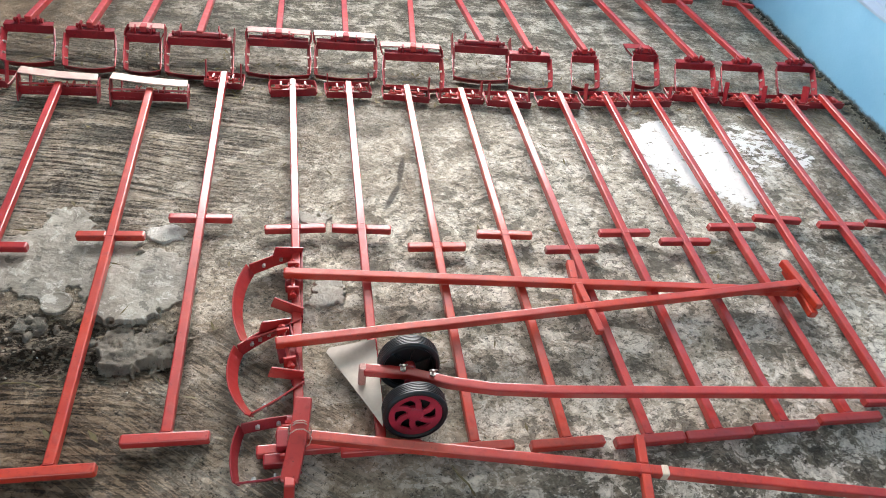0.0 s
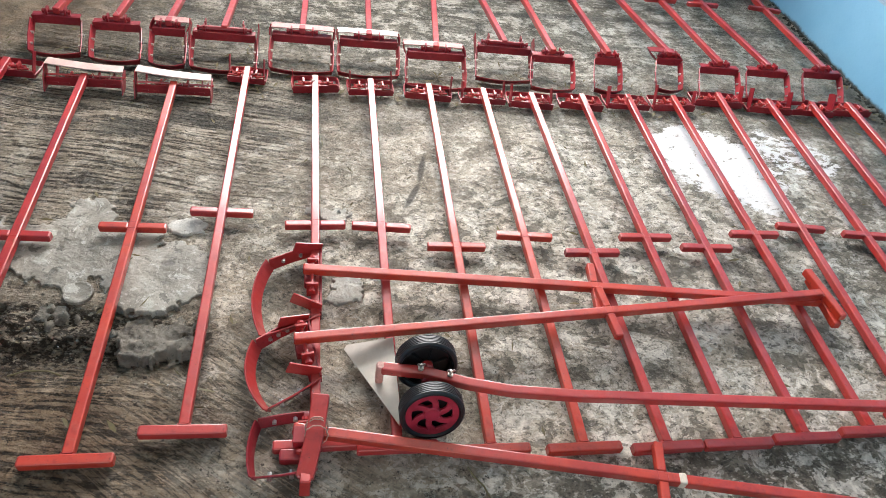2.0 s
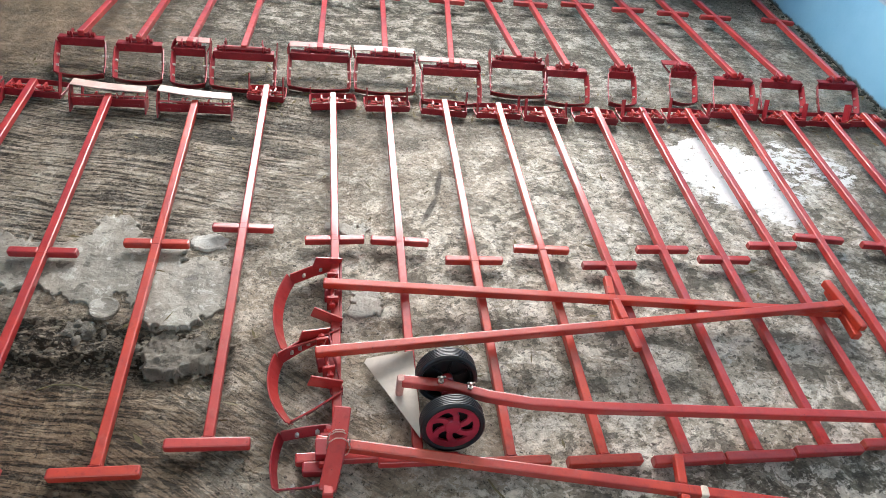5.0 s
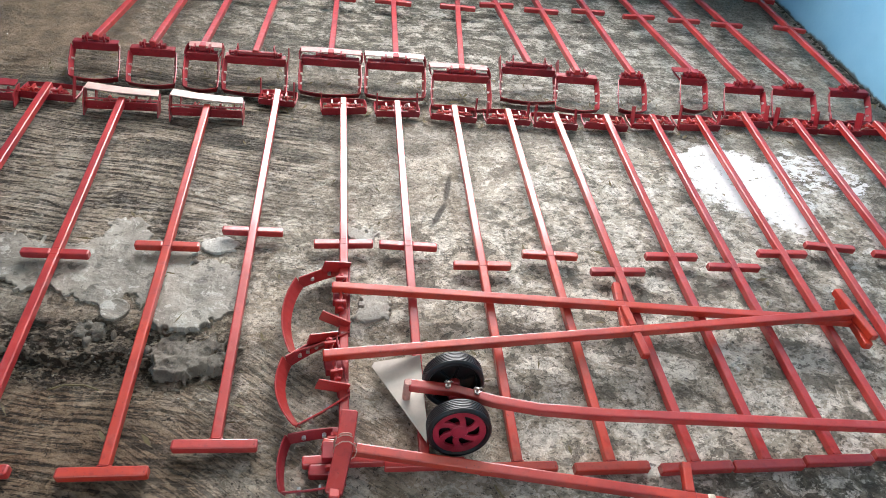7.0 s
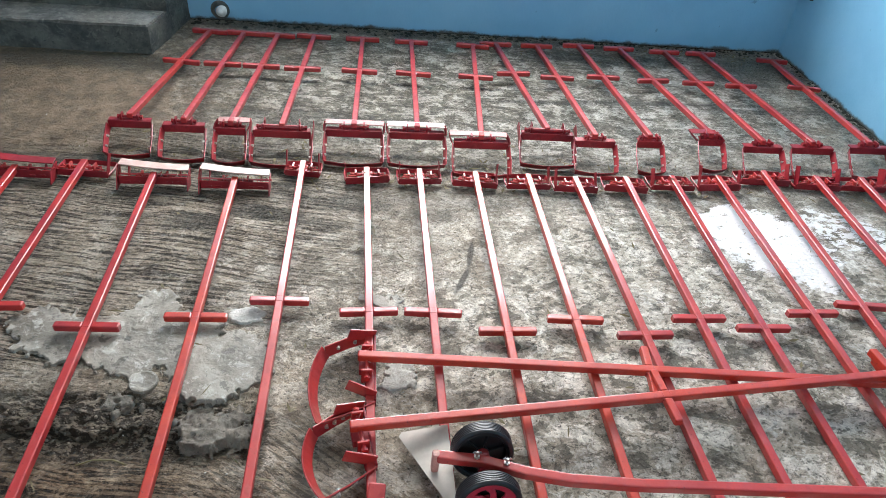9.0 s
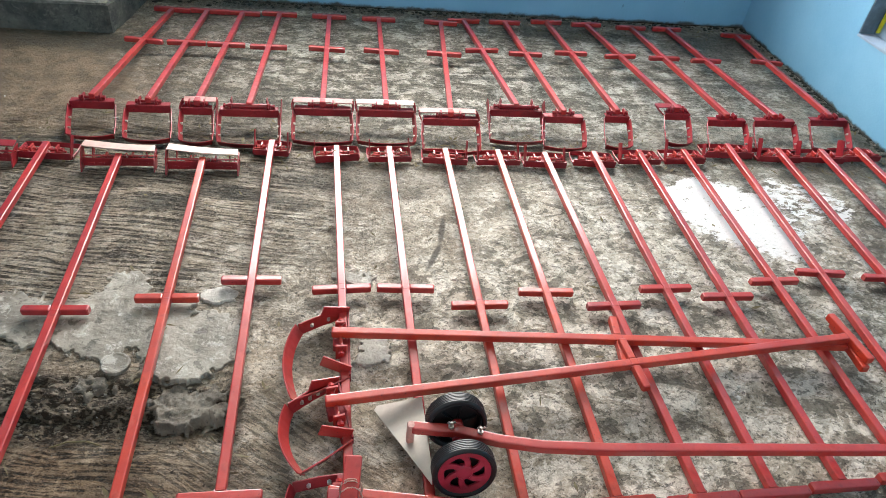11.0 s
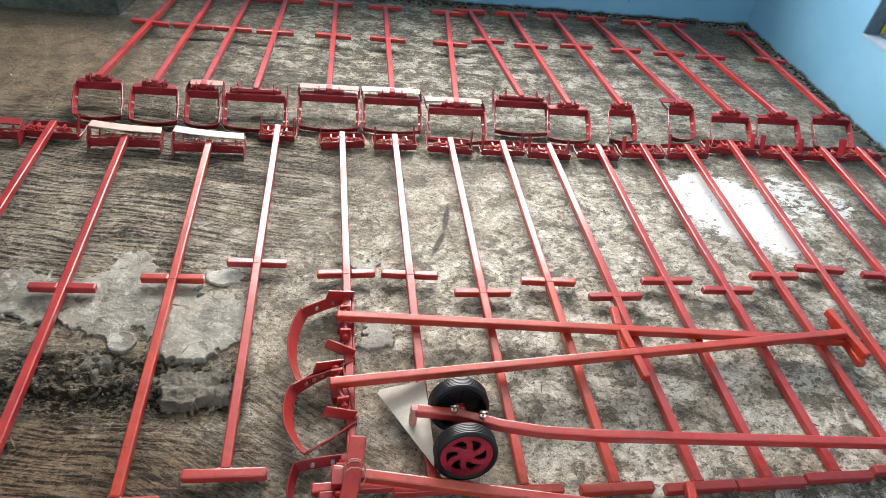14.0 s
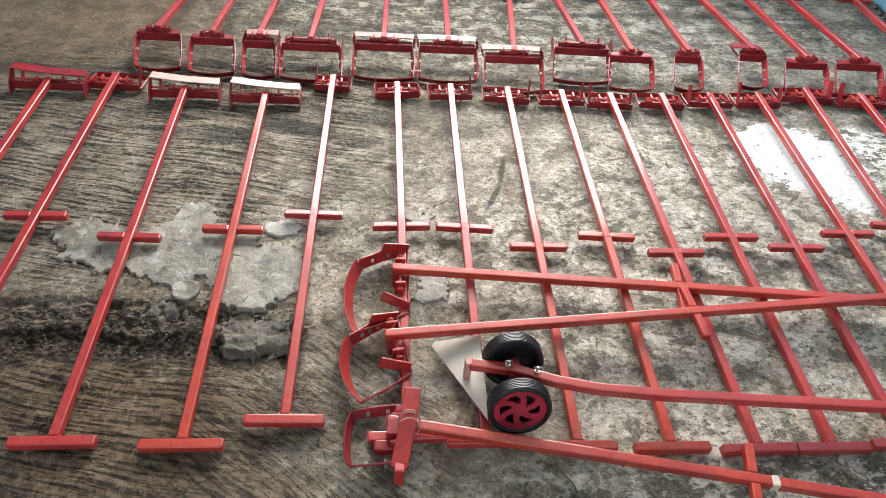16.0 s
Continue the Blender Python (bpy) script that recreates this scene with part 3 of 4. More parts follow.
    def flat(length):
        stirrup("blade", y0 + 0.002, zp - 0.004, length, -(zp - 0.022), w, RED_HEAD, 0.016, None, 0.040)

    if mode in ("flat", "wide", "flat_up", "flat_cap"):
        flat(reach)
    if mode == "wide":
        hp("hinge_sleeve", rod(B(), (-w * 0.36, yp, zq), (w * 0.36, yp, zq), 0.011, 12), RED_HEAD, plate)
        for s in (-1, 1):
            ear = strip(B(), [(s * (w / 2 + 0.012), y0 - 0.05, zp + 0.040), (s * (w / 2 + 0.010), y0 + 0.05, zp - 0.020)], 0.040, 0.004, (0, 0.3, 0.9))
            hp("side_plate", ear, RED_HEAD)
            web = bar(B(), [(s * w * 0.30, y0 - 0.036, zp + 0.018), (s * w * 0.30, y0 - 0.036, zp + 0.058)], 0.030, 0.005, (1, 0, 0), 0.001)
            hp("lug", web, RED_HEAD, plate)
    if mode in ("flat_up", "flat_cap"):
        stirrup("upper_blade", y0 - 0.002, zp + 0.006, -0.036, 0.034, w + 0.012, (SHEEN_PALE if seed == 45 else SHEEN_PINK) if mode == "flat_up" else RED_HEAD, 0.002, (0, -0.99, 0.13), 0.036, 0.020, "upper blade coloured pale for the window's sheen" if mode == "flat_up" else "dark red upper blade")
    if mode == "up":
        yb, painted = L + 0.026, seed == 10
        pts = [(u * w / 2, yb - 0.008 * (1 - u * u), 0.077 - 0.012 * u) for u in (-1, -0.5, 0, 0.5, 1)]
        hp("blade", bar(B(), pts, 0.047, 0.004, (0, 0.02, 1), 0.001), RED_HEAD if painted else SHEEN_PALE, root, "dark red upturned blade" if painted else "upturned blade coloured pale for the window's sheen")
        for s in (-1, 1):
            tail = B()
            side = [(L - 0.062, 0.003), (L - 0.040, 0.046), (yb - 0.020, 0.071 - 0.012 * s), (yb + 0.010, 0.071 - 0.012 * s), (L - 0.006, 0.004)]
            xs = (s * (w / 2 + 0.001), s * (w / 2 + 0.006))
            rings = [[tail.verts.new((x, yy, zz)) for yy, zz in side] for x in xs]
            tail.faces.new(rings[0]), tail.faces.new(rings[1][::-1])
            for k in range(5):
                tail.faces.new((rings[0][k], rings[1][k], rings[1][(k + 1) % 5], rings[0][(k + 1) % 5]))
            bmesh.ops.recalc_face_normals(tail, faces=tail.faces[:])
            hp("end_plate", tail, RED_HEAD)
            hp("long_bolt", rod(B(), (s * 0.016, L - 0.008, 0.050), (s * (w / 2 + 0.012), L - 0.008, 0.049), 0.0042, 8), RED, plate)
            hp("side_plate", strip(B(), [(s * (w / 2 - 0.035), yb, 0.054 - 0.012 * s), (s * (w / 2 - 0.035), L - 0.020, 0.020)], 0.022, 0.004, (0, 0.6, 0.8)), RED_HEAD)
            for k in (0.20, 0.34):
                c = Vector((s * w * k, y0 - 0.004, 0.026))
                hp("bolt", rod(B(), c, c + Vector((s * 0.022, 0, 0)), 0.0036, 6), RED_HEAD, plate)
    if mode == "arms":
        stirrup("blade", y0 + 0.003, 0.014, 0.095, -0.002, w, RED_HEAD, 0.006, None, 0.020, 0.018)
        for s in (-1, 1):
            if rnd.random() < 0.75:
                top = 0.075 + 0.03 * rnd.random()
                hp("side_plate", strip(B(), [(s * w * 0.47, y0 + 0.008, 0.008), (s * w * (0.45 + 0.06 * rnd.random()), y0 + 0.060, top)], rnd.uniform(0.022, 0.040), 0.004, (0, -0.8, 0.4)), RED_HEAD)
        for s in (-1, 1):
            c = Vector((s * w * rnd.uniform(0.22, 0.30), y0 + 0.004, 0.041))
            hp("bolt", rod(B(), c, c + Vector((s * 0.035, 0, 0.002)), 0.0045, 6), RED, plate, "red painted bolt")
    if mode == "laid":
        # arms lean out from the plate, with two short raised plates inside
        stirrup("blade", y0 + 0.003, 0.020, reach, 0.012, w, RED, 0.030, (0, 0.55, 0.8), 0.046, 0.040)
        for s in (-1, 1):
            hp("side_plate", strip(B(), [(s * w * 0.44, y0, 0.036), (s * w * 0.36, y0 + 0.085, 0.062)], 0.044, 0.005, (0, 0, 1)), RED)
    if mode == "block":
        stirrup("blade", y0 - 0.01, 0.032, reach, -0.012, w, RED_HEAD, 0.012, None, 0.036)
        hp("head_block", bar(B(), [(w * 0.62, y0 - 0.012, 0.098), (0.0, y0 - 0.002, 0.082), (-w * 0.72, y0 + 0.020, 0.048)], 0.044, 0.030, (0, 0, 1), 0.004), RED, root, "thick red square steel block")
        hp("head_foot", bar(B(), [(-w * 0.70, y0 + 0.018, 0.066), (-w * 0.75, y0 + 0.02, 0.003)], 0.040, 0.026, (0, 1, 0), 0.003), RED, root)
        hp("socket", bar(B(), [(-0.035, y0, 0.022), (-0.035, y0 + 0.085, 0.020)], 0.030, 0.030), RED_HEAD, root)
        for k in (-0.010, 0.008, 0.014):
            c = (0, y0 - 0.004, 0.080)
            ring = B()
            pts = [Vector((c[0] + k + 0.032 * math.sin(a) * 0.4, c[1] + 0.029 * math.cos(a), c[2] + 0.026 * math.sin(a))) for a in (j * math.pi / 5 for j in range(11))]
            for p, q in zip(pts, pts[1:]):
                rod(ring, p, q, 0.0016, 5)
            hp("tie_wire", ring, WIRE, root, "twisted tie wire")
    # wire ends round the hinge
    if mode in ("arms", "up"):
        for k in range(rnd.randint(4, 7)):
            x, up = rnd.uniform(-w * 0.44, w * 0.44), rnd.uniform(0.006, 0.030)
            p = Vector((x, y0 + rnd.uniform(0.004, 0.018), zp + 0.010))
            q = p + Vector((rnd.uniform(-0.022, 0.022), rnd.uniform(-0.006, 0.014), up))
            curl = rod(B(), p, q, 0.0017, 5)
            rod(curl, q, q + Vector((rnd.uniform(-0.016, 0.016), rnd.uniform(-0.01, 0.01), rnd.uniform(-0.012, 0.006))), 0.0017, 5)
            hp("tie_wire", curl, WIRE if k % 2 else RED, plate, "twisted tie wire")
    for k in range(rnd.randint(1, 3)):
        x = rnd.uniform(-pw, pw)
        hp("tie_wire", rod(B(), (x, yp, zq), (x + rnd.uniform(-0.014, 0.014), yp - 0.012, zq + rnd.uniform(0.008, 0.03)), 0.0014, 5), WIRE, plate, "twisted tie wire")


def hoe(tip, tee, cross, zs, w, reach, mode, label, group, grip=0.212, seed=1, turn=0.0, seat=-0.055, lift=0.022, shift=0.0, skew=0.0, paint=None):
    """A hoe lying on the floor: tip and tee are plan points, cross the distance of the crossbar from the tee;
    zs: the shaft's middle height at the tee and at the tip."""
    tip, tee = Vector(tip), Vector(tee)
    d = tip - tee
    L = d.length
    root = thing("long_hoe", Matrix.Translation((tee.x, tee.y, 0)) @ Matrix.Rotation(math.atan2(d.y, d.x) - math.pi / 2, 4, "Z"), label, "hoe", group)
    z0, z1 = zs
    paint = paint or RED
    part("shaft", bar(B(), [(0, TUBE / 2, z0), (0, L, z1)], TUBE, TUBE), paint, root)
    part("grip", bar(B(), [(-grip / 2, 0, z0), (grip / 2, 0, z0)], TUBE, TUBE), paint, root)
    rnd = random.Random(seed * 7 + 1)
    zc = z0 + (z1 - z0) * cross / L
    tilt = rnd.uniform(-0.006, 0.006)
    for s in (-1, 1):
        a, c = (s * TUBE / 2, cross, zc), (s * 0.100, cross + s * tilt, zc)
        part("crossbar", bar(B(), [a, c] if s > 0 else [c, a], TUBE * 0.93, TUBE * 0.93), paint, root)
    for yy, zz in ((TUBE / 2 + 0.001, z0), (cross - TUBE / 2 + 0.001, zc), (cross + TUBE / 2 - 0.001, zc)):
        for s in (-1, 1):
            bead = B()
            pts = [Vector((s * (TUBE / 2 + 0.0005), yy + 0.002 * (k % 2), zz - 0.010 + 0.0065 * k)) for k in range(4)]
            for p, q in zip(pts, pts[1:]):
                rod(bead, p, q, 0.0030, 6)
            part("weld_bead", bead, RED, root)
        rim = rod(B(), (-0.011, yy, zz + TUBE / 2 - 0.0013), (0.011, yy + 0.001, zz + TUBE / 2 - 0.0013), 0.0019, 6)
        part("weld_bead", rim, RED, root)
    hoe_head(root, L, z1, w, reach, mode, seed, turn + (rnd.uniform(-4, 4) if mode == "arms" else 0), seat, lift, shift, skew)
    return root


LOW = (TUBE / 2 + 0.0005, 0.046)
front = [  # tip x, y, tee x, y, crossbar, head width, mode
    (-1.690, 1.478, -1.70, -0.15, 0.80, 0.29, "up"), (-1.438, 1.538, -1.45, -0.125, 0.79, 0.22, "arms"), (-1.135, 1.458, -1.100, -0.156, 0.732, 0.275, "up"), (-0.800, 1.443, -0.780, -0.163, 0.787, 0.28, "up"),
    (-0.53, 1.595, -0.528, -0.091, 0.80, 0.15, "arms"), (-0.248, 1.562, -0.200, -0.138, 0.80, 0.19, "arms"), (-0.013, 1.565, 0.010, -0.150, 0.812, 0.19, "arms"), (0.241, 1.558, 0.258, -0.165, 0.742, 0.20, "arms"),
    (0.485, 1.555, 0.517, -0.168, 0.805, 0.20, "arms"), (0.706, 1.546, 0.760, -0.172, 0.738, 0.20, "arms"), (0.951, 1.562, 0.977, -0.168, 0.818, 0.20, "arms"), (1.183, 1.587, 1.200, -0.156, 0.761, 0.21, "arms"),
    (1.42, 1.603, 1.428, -0.140, 0.825, 0.21, "arms"), (1.68, 1.666, 1.620, -0.090, 0.822, 0.25, "arms"), (1.94, 1.637, 1.907, -0.10, 0.80, 0.23, "arms"), (2.18, 1.638, 2.13, -0.10, 0.81, 0.23, "arms"), (2.40, 1.66, 2.36, -0.09, 0.81, 0.24, "arms"),
]
for n, (tx, ty, ex, ey, cr, w, mode) in enumerate(front):
    hoe((tx, ty), (ex, ey), cr, LOW, w, 0.07, mode, "red painted steel hoe lying on the cement floor", "hoes in the long-handled row", seed=n + 10, seat=-0.024 if mode == "up" else -0.055,
        paint=VERMILION if n in (3, 7, 8) else RED)

back = [  # tip x, y, tee x, y, crossbar, head width, mode
    (-1.373, 1.973, -1.245, 3.153, 0.505, 0.19, "flat"), (-1.121, 1.952, -1.040, 3.158, 0.516, 0.19, "flat"), (-0.902, 1.944, -0.832, 3.153, 0.512, 0.135, "flat_up"), (-0.661, 1.938, -0.610, 3.168, 0.535, 0.265, "wide"),
    (-0.317, 1.97, -0.305, 3.169, 0.530, 0.265, "flat_up"), (-0.007, 1.975, 0.005, 3.168, 0.525, 0.265, "flat_up"), (0.308, 1.91, 0.404, 3.162, 0.515, 0.265, "flat_up"), (0.665, 2.018, 0.560, 3.214, 0.49, 0.265, "wide"),
    (0.905, 1.968, 0.838, 3.226, 0.53, 0.205, "flat"), (1.203, 1.989, 1.134, 3.27, 0.53, 0.13, "flat"), (1.558, 2.037, 1.413, 3.262, 0.54, 0.13, "flat_cap"), (1.822, 1.983, 1.729, 3.248, 0.52, 0.21, "flat"),
    (2.108, 1.993, 1.994, 3.256, 0.54, 0.23, "flat"), (2.451, 2.02, 2.485, 3.20, 0.46, 0.22, "flat"),
]
for n, (tx, ty, ex, ey, cr, w, mode) in enumerate(back):
    # the heads stand on their stirrups, which lifts the shafts' ends
    tx, ty = tx - 0.034 * (0.22 + tx), ty - 0.130
    hoe((tx, ty), (ex, ey), cr + 0.055, (LOW[0], 0.106), w, 0.175, mode, "short red painted steel hoe lying near the blue wall", "hoes in the short-handled row", seed=n + 40,
        turn=-math.degrees(math.atan2(ty - ey, tx - ex) + math.pi / 2) * 1.15, seat=0.012, lift=0.072, skew=0.024 * (0.22 + tx))

hoe((-0.253, 0.43), (1.506, 0.332), 0.824, (0.052, 0.062), 0.285, 0.155, "laid", "red steel hoe laid across the row of hoes", "hoes laid across", seed=81, turn=4, shift=-0.012, skew=-0.085, paint=VERMILION)
hoe((-0.268, 0.160), (1.502, 0.345), 0.815, (0.080, 0.066), 0.215, 0.150, "laid", "red steel hoe laid across another hoe", "hoes laid across", seed=82, turn=6, shift=-0.010, skew=-0.072, paint=VERMILION)
taped = hoe((-0.256, -0.114), (1.48, -0.408), 0.80, (0.040, 0.056), 0.15, 0.155, "block", "red steel hoe with a wire-tied head, laid crosswise", "hoes laid across", seed=83, turn=9, seat=-0.058, shift=-0.022, skew=-0.015, paint=VERMILION)
part("tape_band", bar(B(), [(0, 0.735, 0.0475), (0, 0.757, 0.0475)], TUBE + 0.003, TUBE + 0.003), TAPE, taped, "band of cream masking tape")


# ---- the wheeled hoe ----
def turned(bm, profile, m, seg=48):
    """A ring spun from (radius, along) points about the z axis of m."""
    rings = []
    for k in range(seg):
        a = 2 * math.pi * k / seg
        rings.append([bm.verts.new(m @ Vector((r * math.cos(a), r * math.sin(a), h))) for r, h in profile])
    for k in range(seg):
        r0, r1 = rings[k], rings[(k + 1) % seg]
        for j in range(len(profile) - 1):
            bm.faces.new((r0[j], r1[j], r1[j + 1], r0[j + 1]))
    return bm


def wheel(root, y, facing, m0):
    """A small ribbed wheel on the axle; facing: 1 shows the spoked side towards -y."""
    R, W = 0.083, 0.046
    m0 = m0 @ Matrix.Translation((0.098, 0, 0)) @ Matrix.Diagonal((1.03, 1, 1.05, 1)) @ Matrix.Translation((-0.098, 0, 0))
    m = m0 @ Matrix.Translation((0.098, y, R + 0.003)) @ Matrix.Rotation(radians(77), 4, "X")
    prof = [(0.068, W / 2 - 0.006), (0.072, W / 2), (0.078, W / 2), (0.0815, W / 2 - 0.003)]
    ribs = 6
    for k in range(ribs):
        h0 = W / 2 - 0.005 - k * (W - 0.010) / ribs
        d = (W - 0.010) / ribs
        prof += [(R, h0 - d * 0.12), (R, h0 - d * 0.68), (R - 0.003, h0 - d * 0.74), (R - 0.003, h0 - d * 0.98)]
    prof += [(0.0815, -W / 2 + 0.003), (0.078, -W / 2), (0.072, -W / 2), (0.068, -W / 2 + 0.006), (0.068, W / 2 - 0.006)]
    hub = part("wheel", turned(B(), [(0.068, W / 2 - 0.010), (0.064, W / 2 - 0.006), (0.064, -W / 2 + 0.008), (0.068, -W / 2 + 0.010)], m), BLACK if facing < 0 else RIM, root)
    part("tyre", turned(B(), prof, m, 64), RUBBER, hub, "ribbed black rubber tyre", smooth=False)
    h = W / 2 - 0.007
    face = -h if facing < 0 else h
    if facing > 0:
        part("rim_ring", turned(B(), [(0.068, h - 0.004), (0.068, h + 0.002), (0.0530, h), (0.0515, h - 0.004), (0.0530, h - 0.010)], m), RIM, hub, "crimson plastic rim")
        part("hub_cap", turned(B(), [(0.0005, h + 0.003), (0.019, h + 0.002), (0.023, h - 0.002), (0.023, h - 0.014)], m), RIM, hub)
        for k in range(6):
            sp = B()
            pts = []
            for j in range(5):
                r, a = 0.012 + j * 0.0115, radians(k * 60 + 14) + j * j * 0.030
                pts.append(m @ Vector((r * math.cos(a), r * math.sin(a), h - 0.004)))
            bar(sp, pts, 0.0165, 0.008, m.to_3x3() @ Vector((0, 0, 1)), 0.0015)
            part("spoke", sp, RIM, hub)
        part("inner_disc", turned(B(), [(0.0005, -0.006), (0.066, -0.004)], m), BLACK, hub)
    else:
        part("inner_disc", turned(B(), [(0.0005, 0.016), (0.016, 0.016), (0.017, 0.004), (0.060, -0.002), (0.066, 0.012)], m), BLACK, hub, "black dished plastic disc")
        part("hub_cap", turned(B(), [(0.0005, 0.034), (0.014, 0.033), (0.017, 0.028), (0.017, 0.012)], m), RED, hub)
        for k in range(6):
            a = radians(k * 60 + 20)
            part("rib", bar(B(), [m @ Vector((r * math.cos(a), r * math.sin(a), 0.006)) for r in (0.017, 0.057)], 0.003, 0.012, m.to_3x3() @ Vector((0, 0, 1)), 0.0008), BLACK, hub)


wh = thing("wheeled_hoe", Matrix(), "red two-wheeled push hoe with a bare cream blade", "hoe")
part("shaft", bar(B(), [(-0.030, 0.038, 0.099), (0.085, 0.018, 0.105), (0.20, -0.015, 0.100), (0.32, -0.038, 0.097), (0.50, -0.054, 0.095), (1.56, -0.095, 0.072), (1.92, -0.110, 0.064)], TUBE, TUBE), RED, wh)
part("grip", bar(B(), [(1.935, -0.217, 0.064), (1.935, -0.004, 0.064)], TUBE, TUBE), RED, wh)
part("axle", rod(B(), (0.098, -0.09, 0.0895), (0.098, 0.085, 0.0895), 0.008, 12), RED_HEAD, wh)
part("axle_bracket", bar(B(), [(0.098, 0.014, 0.074), (0.098, 0.014, 0.100)], 0.04, 0.032, (0, 1, 0)), RED_HEAD, wh)
wheel(wh, -0.088, 1, Matrix.Translation((-0.003, 0, 0)))
wheel(wh, 0.062, -1, Matrix.Translation((-0.004, 0, 0)))
for bx, by in ((0.072, 0.021), (0.150, 0.001)):
    bolt = part("wing_bolt", rod(B(), (bx, by, 0.108), (bx, by, 0.141), 0.0036, 8), STEEL, wh, "bright zinc wing bolt")
    part("nut", rod(B(), (bx, by, 0.119), (bx, by, 0.125), 0.0085, 6), STEEL, bolt)
    part("wing", bar(B(), [(bx - 0.010, by, 0.142), (bx, by, 0.133), (bx + 0.010, by, 0.142)], 0.003, 0.008, (0, 0, 1), 0.0008), STEEL, bolt)
# the sweep: a three-cornered blade
sw = B()
ring = [sw.verts.new(p) for p in ((-0.128, 0.158, 0.0200), (-0.120, 0.172, 0.0214), (0.012, 0.180, 0.0465), (0.016, 0.060, 0.0472), (0.018, -0.030, 0.0475), (0.014, -0.104, 0.0468))]
mid = sw.verts.new((-0.036, 0.044, 0.0381))
for k in range(6):
    sw.faces.new((ring[k], ring[(k + 1) % 6], mid))
bmesh.ops.recalc_face_normals(sw, faces=sw.faces[:])
bmesh.ops.solidify(sw, geom=sw.faces[:], thickness=0.004)
part("sweep_blade", sw, PRIMER, wh, "bare cream-coloured steel sweep")
part("weld_socket", bar(B(), [(-0.034, 0.040, 0.036), (-0.034, 0.040, 0.113)], 0.021, 0.024, (0, 1, 0), 0.006), SCORCH, wh, "pale scorched weld socket")

# ---- steps in the corner ----
def rough_block(name, lo, hi, mat, label, seed, amp=0.008):
    bm = box(B(), lo, hi)
    bmesh.ops.subdivide_edges(bm, edges=bm.edges[:], cuts=14, use_grid_fill=True)
    for vv in bm.verts:
        p = vv.co * 6 + Vector((seed, 0, 0))
        off = Vector(noise.noise_vector(p)) * amp + Vector(noise.noise_vector(p * 4)) * amp * 0.5
        if vv.co.z > lo[2] + 0.01:
            vv.co += off
        vv.co.x += 0.137 * (vv.co.y - 2.81) * (1 if vv.co.x > -2.6 else 0)
    ob = part(name, bm, mat)
    return tagged(ob, label, "step", kind="structure")


lower = rough_block("step_1", (XL, 2.81, -0.02), (-1.50, YF - 0.01, 0.146), STEP, "dark mouldy cement step with a worn tread", 3)
upper = rough_block("step_2", (XL, 3.07, 0.130), (-1.50, YF - 0.01, 0.36), STEP, "upper dark mouldy cement step", 9)
tread = rough_block("step_tread", (XL, 2.815, 0.136), (-1.51, 3.066, 0.158), STEPTOP, "worn pale cement tread", 5, 0.006)

# ---- skims of smoother cement lying on the floor ----
def skim(name, ovals, seed, mat, label, thick=0.004, rag=1.0, sunk=0.0, rough=0.002, cell=0.003, rim=0.005):
    """A thin broken sheet of cement: ovals (x, y, half width, half depth) run together, with a frayed rim and an uneven top."""
    x0, x1 = min(o[0] - o[2] for o in ovals) - 0.08, max(o[0] + o[2] for o in ovals) + 0.08
    y0, y1 = min(o[1] - o[3] for o in ovals) - 0.08, max(o[1] + o[3] for o in ovals) + 0.08
    X, Y = np.meshgrid(np.arange(x0, x1, cell), np.arange(y0, y1, cell))
    f = np.full(X.shape, -1.0)
    for cx, cy, rx, ry in ovals:
        f = np.maximum(f, (1 - np.hypot((X - cx) / rx, (Y - cy) / ry)) * min(rx, ry))
    for freq, amp in ((7, 0.030), (17, 0.021), (41, 0.015), (90, 0.012)):
        f += amp * rag * value_noise(X, Y, freq, seed + int(freq))
    Z = (thick + 0.03) * np.clip(f / rim, 0, 1) - 0.03 - sunk
    Z += rough * (0.5 * value_noise(X, Y, 16, seed) + 0.35 * value_noise(X, Y, 45, seed + 1) + 0.25 * value_noise(X, Y, 110, seed + 2))
    i = np.arange(X.size).reshape(X.shape)
    keep = np.minimum(np.minimum(f[:-1, :-1], f[:-1, 1:]), np.minimum(f[1:, 1:], f[1:, :-1])) > -0.006
    # one sheet only: what hangs together with its thickest spot
    reach, size = np.zeros_like(keep), 0
    top = np.unravel_index(np.argmax(np.where(keep, f[:-1, :-1], -9)), keep.shape)
    reach[top] = True
    while reach.sum() > size:
        size = reach.sum()
        for _ in range(12):
            grown = reach.copy()
            grown[1:] |= reach[:-1]
            grown[:-1] |= reach[1:]
            grown[:, 1:] |= reach[:, :-1]
            grown[:, :-1] |= reach[:, 1:]
            reach = grown & keep
    faces = np.stack([i[:-1, :-1], i[:-1, 1:], i[1:, 1:], i[1:, :-1]], -1)[reach]
    used, flat = np.unique(faces, return_inverse=True)
    verts = np.stack([X, Y, Z], -1).reshape(-1, 3)[used]
    me = bpy.data.meshes.new(name)
    me.from_pydata(verts.tolist(), [], flat.reshape(-1, 4).tolist())
    me.materials.append(mat)
    for p in me.polygons:
        p.use_smooth = True
    return tagged(new(name, me), label, "cement patch", kind="structure")


